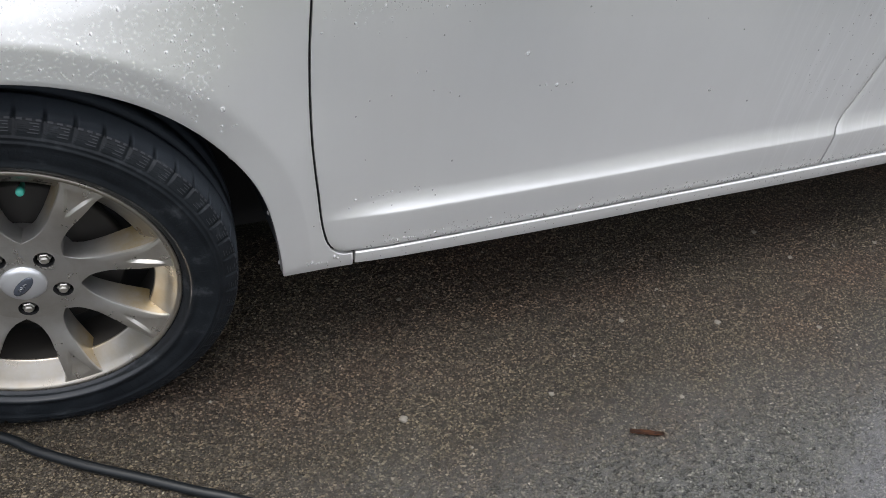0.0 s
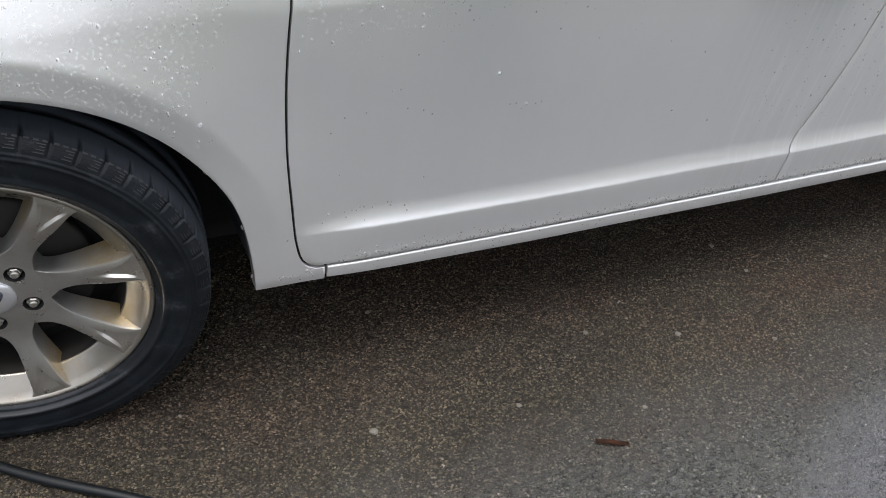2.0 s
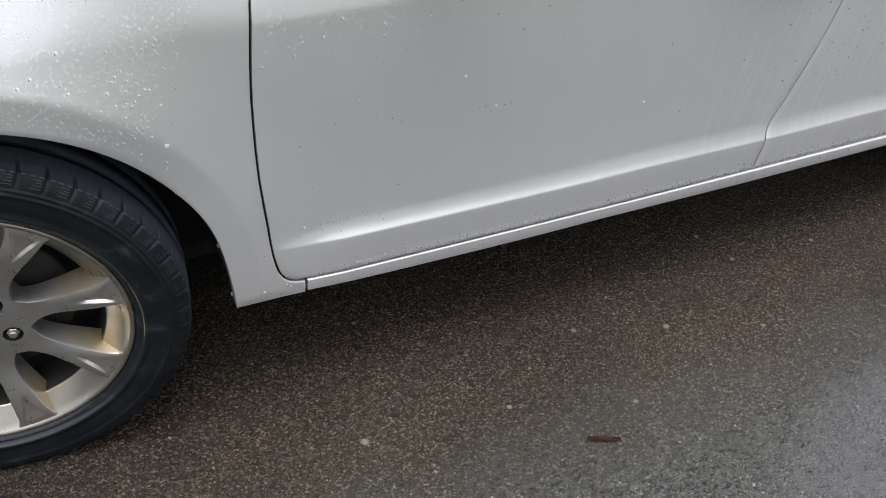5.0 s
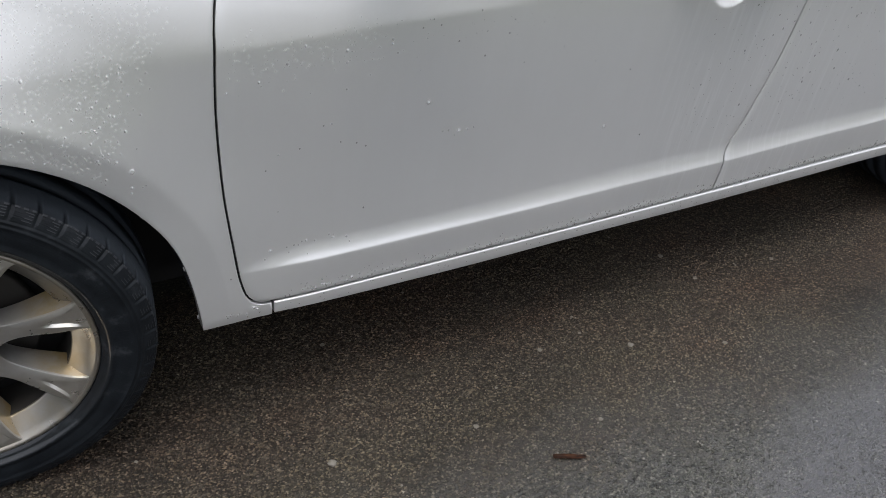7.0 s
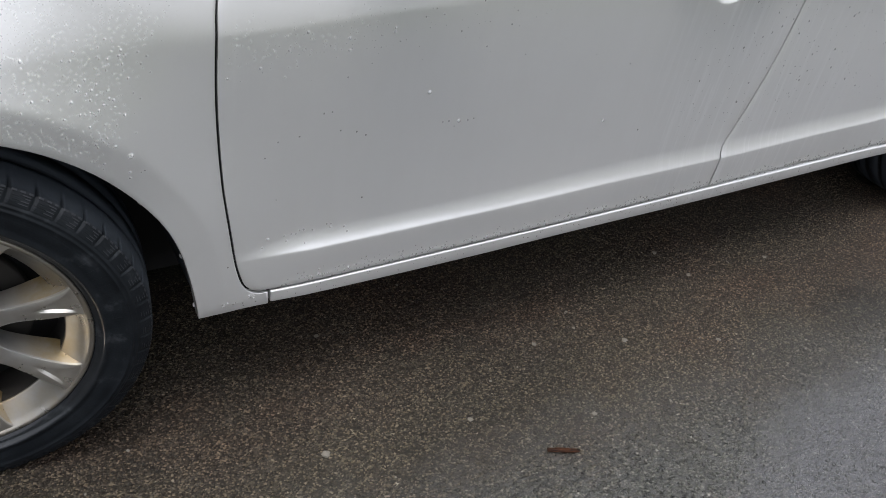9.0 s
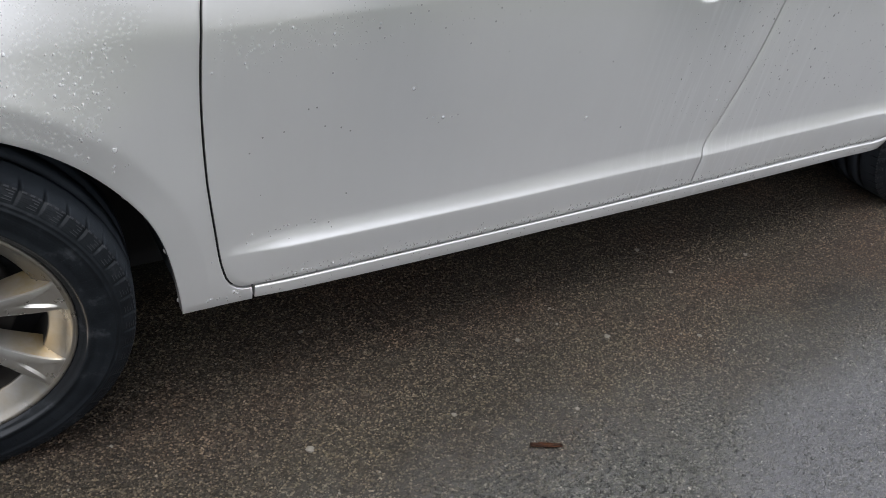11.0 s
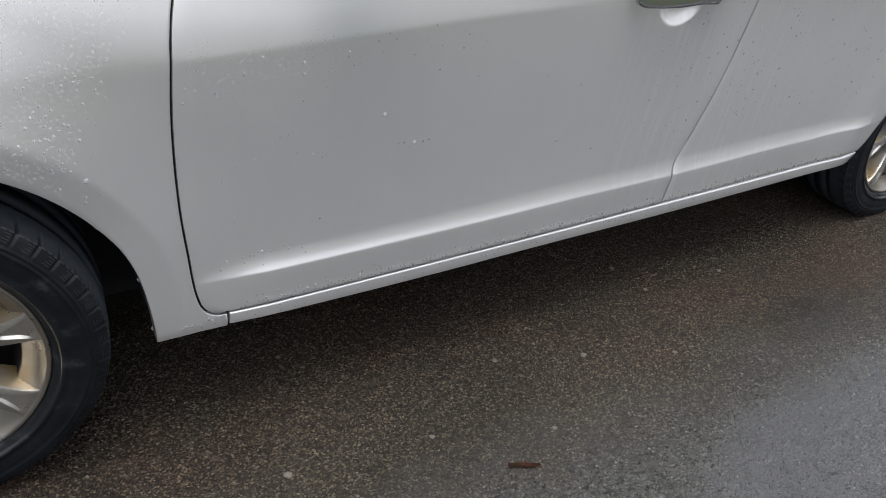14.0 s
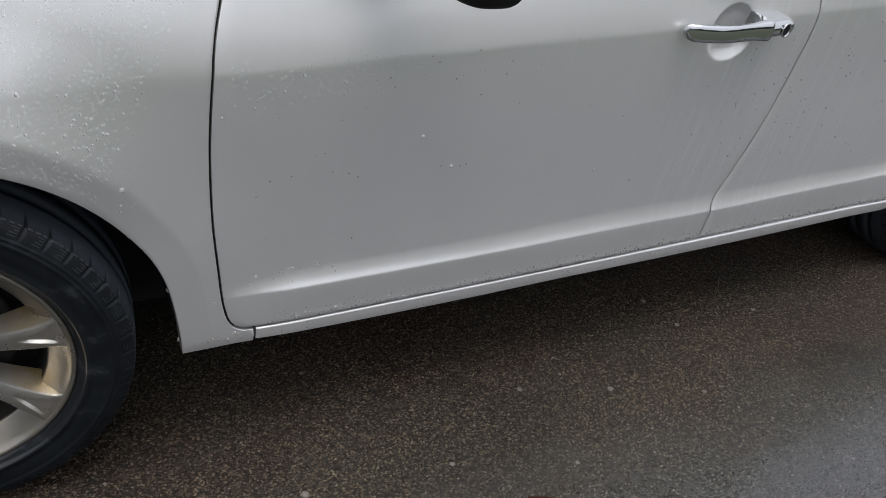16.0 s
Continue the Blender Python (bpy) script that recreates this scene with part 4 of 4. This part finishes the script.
# ---- water beads on the paint ----
def beads(name, spots, label, sub, mat):
    """One mesh of flattened drops lying on the car's side: spots are (x, z, radius)."""
    bm = bmesh.new()
    bmesh.ops.create_icosphere(bm, subdivisions=sub, radius=1.0)
    bm.verts.ensure_lookup_table()
    bmesh.ops.delete(bm, geom=[f for f in bm.faces if f.calc_center_median().z < -0.05], context="FACES")
    bm.verts.index_update()
    base = np.array([v.co[:] for v in bm.verts])
    face = np.array([[v.index for v in f.verts] for f in bm.faces])
    bm.free()
    co, fa = [], []
    for n, (x, z, r) in enumerate(spots):
        y = side_y(x, z)
        dx = (side_y(x + 0.002, z) - side_y(x - 0.002, z)) / 0.004
        dz = (side_y(x, z + 0.002) - side_y(x, z - 0.002)) / 0.004
        nrm = Vector((dx, -1, dz)).normalized()
        up = Vector((0, 0, 1))
        side = nrm.cross(up).normalized()
        up = side.cross(nrm)
        sag = 1 + 0.25 * ((n * 37) % 10) / 10
        m = np.array([side[:], (up * sag)[:], (nrm * 0.42)[:]])
        co.append(base @ m * r + np.array((x, y, z)) - np.array(nrm[:]) * 0.0001)
        fa.append(face + n * len(base))
    data = bpy.data.meshes.new(name)
    data.from_pydata(np.concatenate(co).tolist(), [], np.concatenate(fa).tolist())
    data.materials.append(mat)
    data.polygons.foreach_set("use_smooth", [True] * len(data.polygons))
    o = new(name, data)
    tagged(o, label, "water drops", kind="stuff")
    return o


def scatter(rnd, n, x0, x1, z0, z1, r0, r1, keep=lambda x, z: 1.0):
    out = []
    while len(out) < n:
        x, z = rnd.uniform(x0, x1), rnd.uniform(z0, z1)
        if rnd.random() < keep(x, z) and math.hypot(x, z - AXLE_Z) > 0.40 and abs(x - front_seam(z)) > 0.008 and abs(x - rear_seam(z)) > 0.006:
            out.append((x, z, r0 + (r1 - r0) * rnd.random() ** 2.2))
    return out


rnd = random.Random(21)
STREAKS = [(0.529, 0.601), (0.564, 0.606), (0.634, 0.606), (0.663, 0.599), (0.68, 0.59), (0.508, 0.575), (0.617, 0.643), (0.603, 0.642), (0.556, 0.413), (0.594, 0.413), (0.442, 0.375)]
big = [(0.790, 0.655, 0.0042), (0.306, 0.627, 0.0042), (1.199, 0.537, 0.0036), (0.859, 0.589, 0.0036), (0.838, 0.592, 0.002), (0.877, 0.588, 0.0018), (0.889, 0.590, 0.0016), (0.826, 0.592, 0.0015)]
big += [(x, z, 0.0016) for x, z in STREAKS]
big += scatter(rnd, 75, 0.12, 0.36, 0.54, 0.80, 0.0010, 0.0023, lambda x, z: math.exp(-((x - 0.26 - 0.25 * (z - 0.65)) / 0.055) ** 2))
big += scatter(rnd, 26, -0.10, 0.20, 0.68, 0.88, 0.0012, 0.0026)
big += scatter(rnd, 22, 0.45, 1.05, 0.68, 0.82, 0.0010, 0.0026, lambda x, z: math.exp(-((z - curve(SHOULDER, x) + 0.04) / 0.035) ** 2))
big += scatter(rnd, 110, 1.50, 2.30, 0.50, 0.84, 0.0012, 0.0030)
big += scatter(rnd, 10, 0.5, 1.6, 0.45, 0.70, 0.0010, 0.0022)
big += scatter(rnd, 16, 0.425, 0.51, 0.280, 0.300, 0.0012, 0.0030)
big += scatter(rnd, 60, 0.53, 2.30, 0.309, 0.322, 0.0014, 0.0032)
big += scatter(rnd, 14, 0.50, 0.66, 0.385, 0.42, 0.0012, 0.0024)
beads("water_drops", big, "clear rain drops clinging to silver paint", 2, WATER)
small = scatter(rnd, 3600, -0.12, 0.42, 0.58, 0.92, 0.0006, 0.0015, lambda x, z: smooth(0.0, 0.06, (z - 0.60) * 0.55 + 0.27 - x))
small += scatter(rnd, 180, 0.44, 0.70, 0.70, 0.83, 0.0007, 0.0016, lambda x, z: math.exp(-((z - curve(SHOULDER, x) + 0.025) / 0.03) ** 2))
small += scatter(rnd, 50, 0.62, 1.10, 0.66, 0.82, 0.0006, 0.0013, lambda x, z: math.exp(-((z - curve(SHOULDER, x) + 0.03) / 0.04) ** 2))
small += scatter(rnd, 500, 1.40, 2.30, 0.45, 0.86, 0.0006, 0.0014)
small += scatter(rnd, 420, 0.53, 2.30, 0.309, 0.335, 0.0010, 0.0026, lambda x, z: math.exp(-(z - 0.309) / 0.008))
small += scatter(rnd, 160, 0.53, 2.30, 0.277, 0.297, 0.0007, 0.0017)
beads("fine_water_drops", small, "fine beads of rain misting silver paint", 1, MIST)


# ---- grains of the asphalt, grit and litter ----
def build_grains():
    rs = np.random.RandomState(4)
    n = 175000
    x = rs.uniform(-0.30, 2.85, n)
    y = rs.uniform(-0.80, 0.48, n)
    fade = np.clip(np.minimum.reduce([x + 0.30, 2.85 - x, y + 0.80, 0.48 - y]) / 0.12, 0, 1)
    keep = rs.rand(n) < fade
    x, y = x[keep], y[keep]
    n = len(x)
    r = 0.0011 + 0.0019 * rs.rand(n) ** 1.6
    coarse = np.clip((-0.22 - y) / 0.14, 0, 1)
    r *= 1 + 0.25 * coarse
    octa = np.array([(1, 0, 0), (0, 1, 0), (-1, 0, 0), (0, -1, 0), (0, 0, 1), (0, 0, -1)], float)
    tri = np.array([(0, 1, 4), (1, 2, 4), (2, 3, 4), (3, 0, 4), (1, 0, 5), (2, 1, 5), (3, 2, 5), (0, 3, 5)])
    jit = octa[None] * (0.7 + 0.6 * rs.rand(n, 6, 1)) + 0.25 * rs.randn(n, 6, 3)
    shore = -0.385 - 0.48 * np.maximum(1.55 - x, 0)
    sunk = np.clip((y - shore + 0.025 * rs.randn(n)) / 0.06 + 0.5, 0.0, 1.0)
    a = rs.uniform(0, 2 * np.pi, n)
    ca, sa = np.cos(a)[:, None], np.sin(a)[:, None]
    px = jit[..., 0] * ca - jit[..., 1] * sa
    py = jit[..., 0] * sa + jit[..., 1] * ca
    co = np.stack([px * r[:, None] * 1.25 + x[:, None], py * r[:, None] + y[:, None], jit[..., 2] * r[:, None] * 0.6 + 0.0006 * rs.rand(n, 1) - 0.0007 * (1 - sunk)[:, None]], -1).reshape(-1, 3)
    fa = (tri[None] + 6 * np.arange(n)[:, None, None]).reshape(-1)
    data = bpy.data.meshes.new("asphalt_grains")
    data.vertices.add(len(co))
    data.vertices.foreach_set("co", co.ravel().astype(np.float32))
    data.loops.add(len(fa))
    data.loops.foreach_set("vertex_index", fa.astype(np.int32))
    data.polygons.add(len(fa) // 3)
    data.polygons.foreach_set("loop_start", np.arange(0, len(fa), 3, dtype=np.int32))
    data.update(calc_edges=True)
    data.validate()
    data.materials.append(GRIT)
    tagged(new("asphalt_grains", data), "brown and grey stone grains set in wet asphalt", "grit", kind="stuff")


build_grains()


def pebble(x, y, r, seed, mat=None):
    bm = bmesh.new()
    bmesh.ops.create_icosphere(bm, subdivisions=2, radius=r)
    for v in bm.verts:
        n = noise.noise(v.co * (1.1 / r) + Vector((seed * 3.1, 0, 0)))
        v.co *= 1 + 0.6 * n
        v.co.z = max(v.co.z, -0.45 * r) * 0.6
    o = mesh_object("pebble", bm, mat or PEBBLE, False)
    o.matrix_world = pose(x, y, 0.27 * r, 0, 0, 40 * seed)
    return tagged(o, "small pale stone chip lying on wet asphalt", "pebble", "stone chips on the driveway")


PLACES = [(0.570, -0.146, 0.0078), (0.870, -0.181, 0.0052), (1.121, -0.044, 0.0056), (1.331, -0.114, 0.0065), (1.121, -0.272, 0.0048), (1.552, -0.201, 0.0055),
          (1.642, 0.134, 0.0065), (1.663, 0.022, 0.0055), (1.934, 0.005, 0.006), (0.677, 0.164, 0.005), (0.170, 0.094, 0.0065)]
for i, (x, y, r) in enumerate(PLACES):
    pebble(x, y, r, i + 1)
rnd = random.Random(8)
for i in range(60):
    pebble(rnd.uniform(0.0, 2.5), rnd.uniform(-0.65, 0.30), rnd.uniform(0.0018, 0.0034), i + 20)

# curled strip of bark
bm = bmesh.new()
rows = []
for i in range(15):
    t = i / 14
    w = 0.0056 * (0.35 + 0.65 * math.sin(math.pi * min(1, 0.12 + 0.84 * t)) ** 0.5)
    ring = []
    for q in range(13):
        a = radians(-20 + 220 * q / 12)
        ring.append((0.066 * (t - 0.5), w * math.cos(a) + 0.0004 * math.sin(7 * t), 0.0062 - 0.55 * w * math.sin(a) + 0.0006 * math.sin(23 * t)))
    rows.append(ring)
grid(bm, rows)
for v in list(bm.verts):
    v.co.z = max(v.co.z, 0.0015)
bark = mesh_object("bark_strip", bm, BARK)
bark.modifiers.new("thickness", "SOLIDIFY").thickness = 0.0012
bark.matrix_world = pose(0.998, -0.328, 0.0, 0, 0, -25)
tagged(bark, "curled brown strip of bark on wet asphalt", "bark")
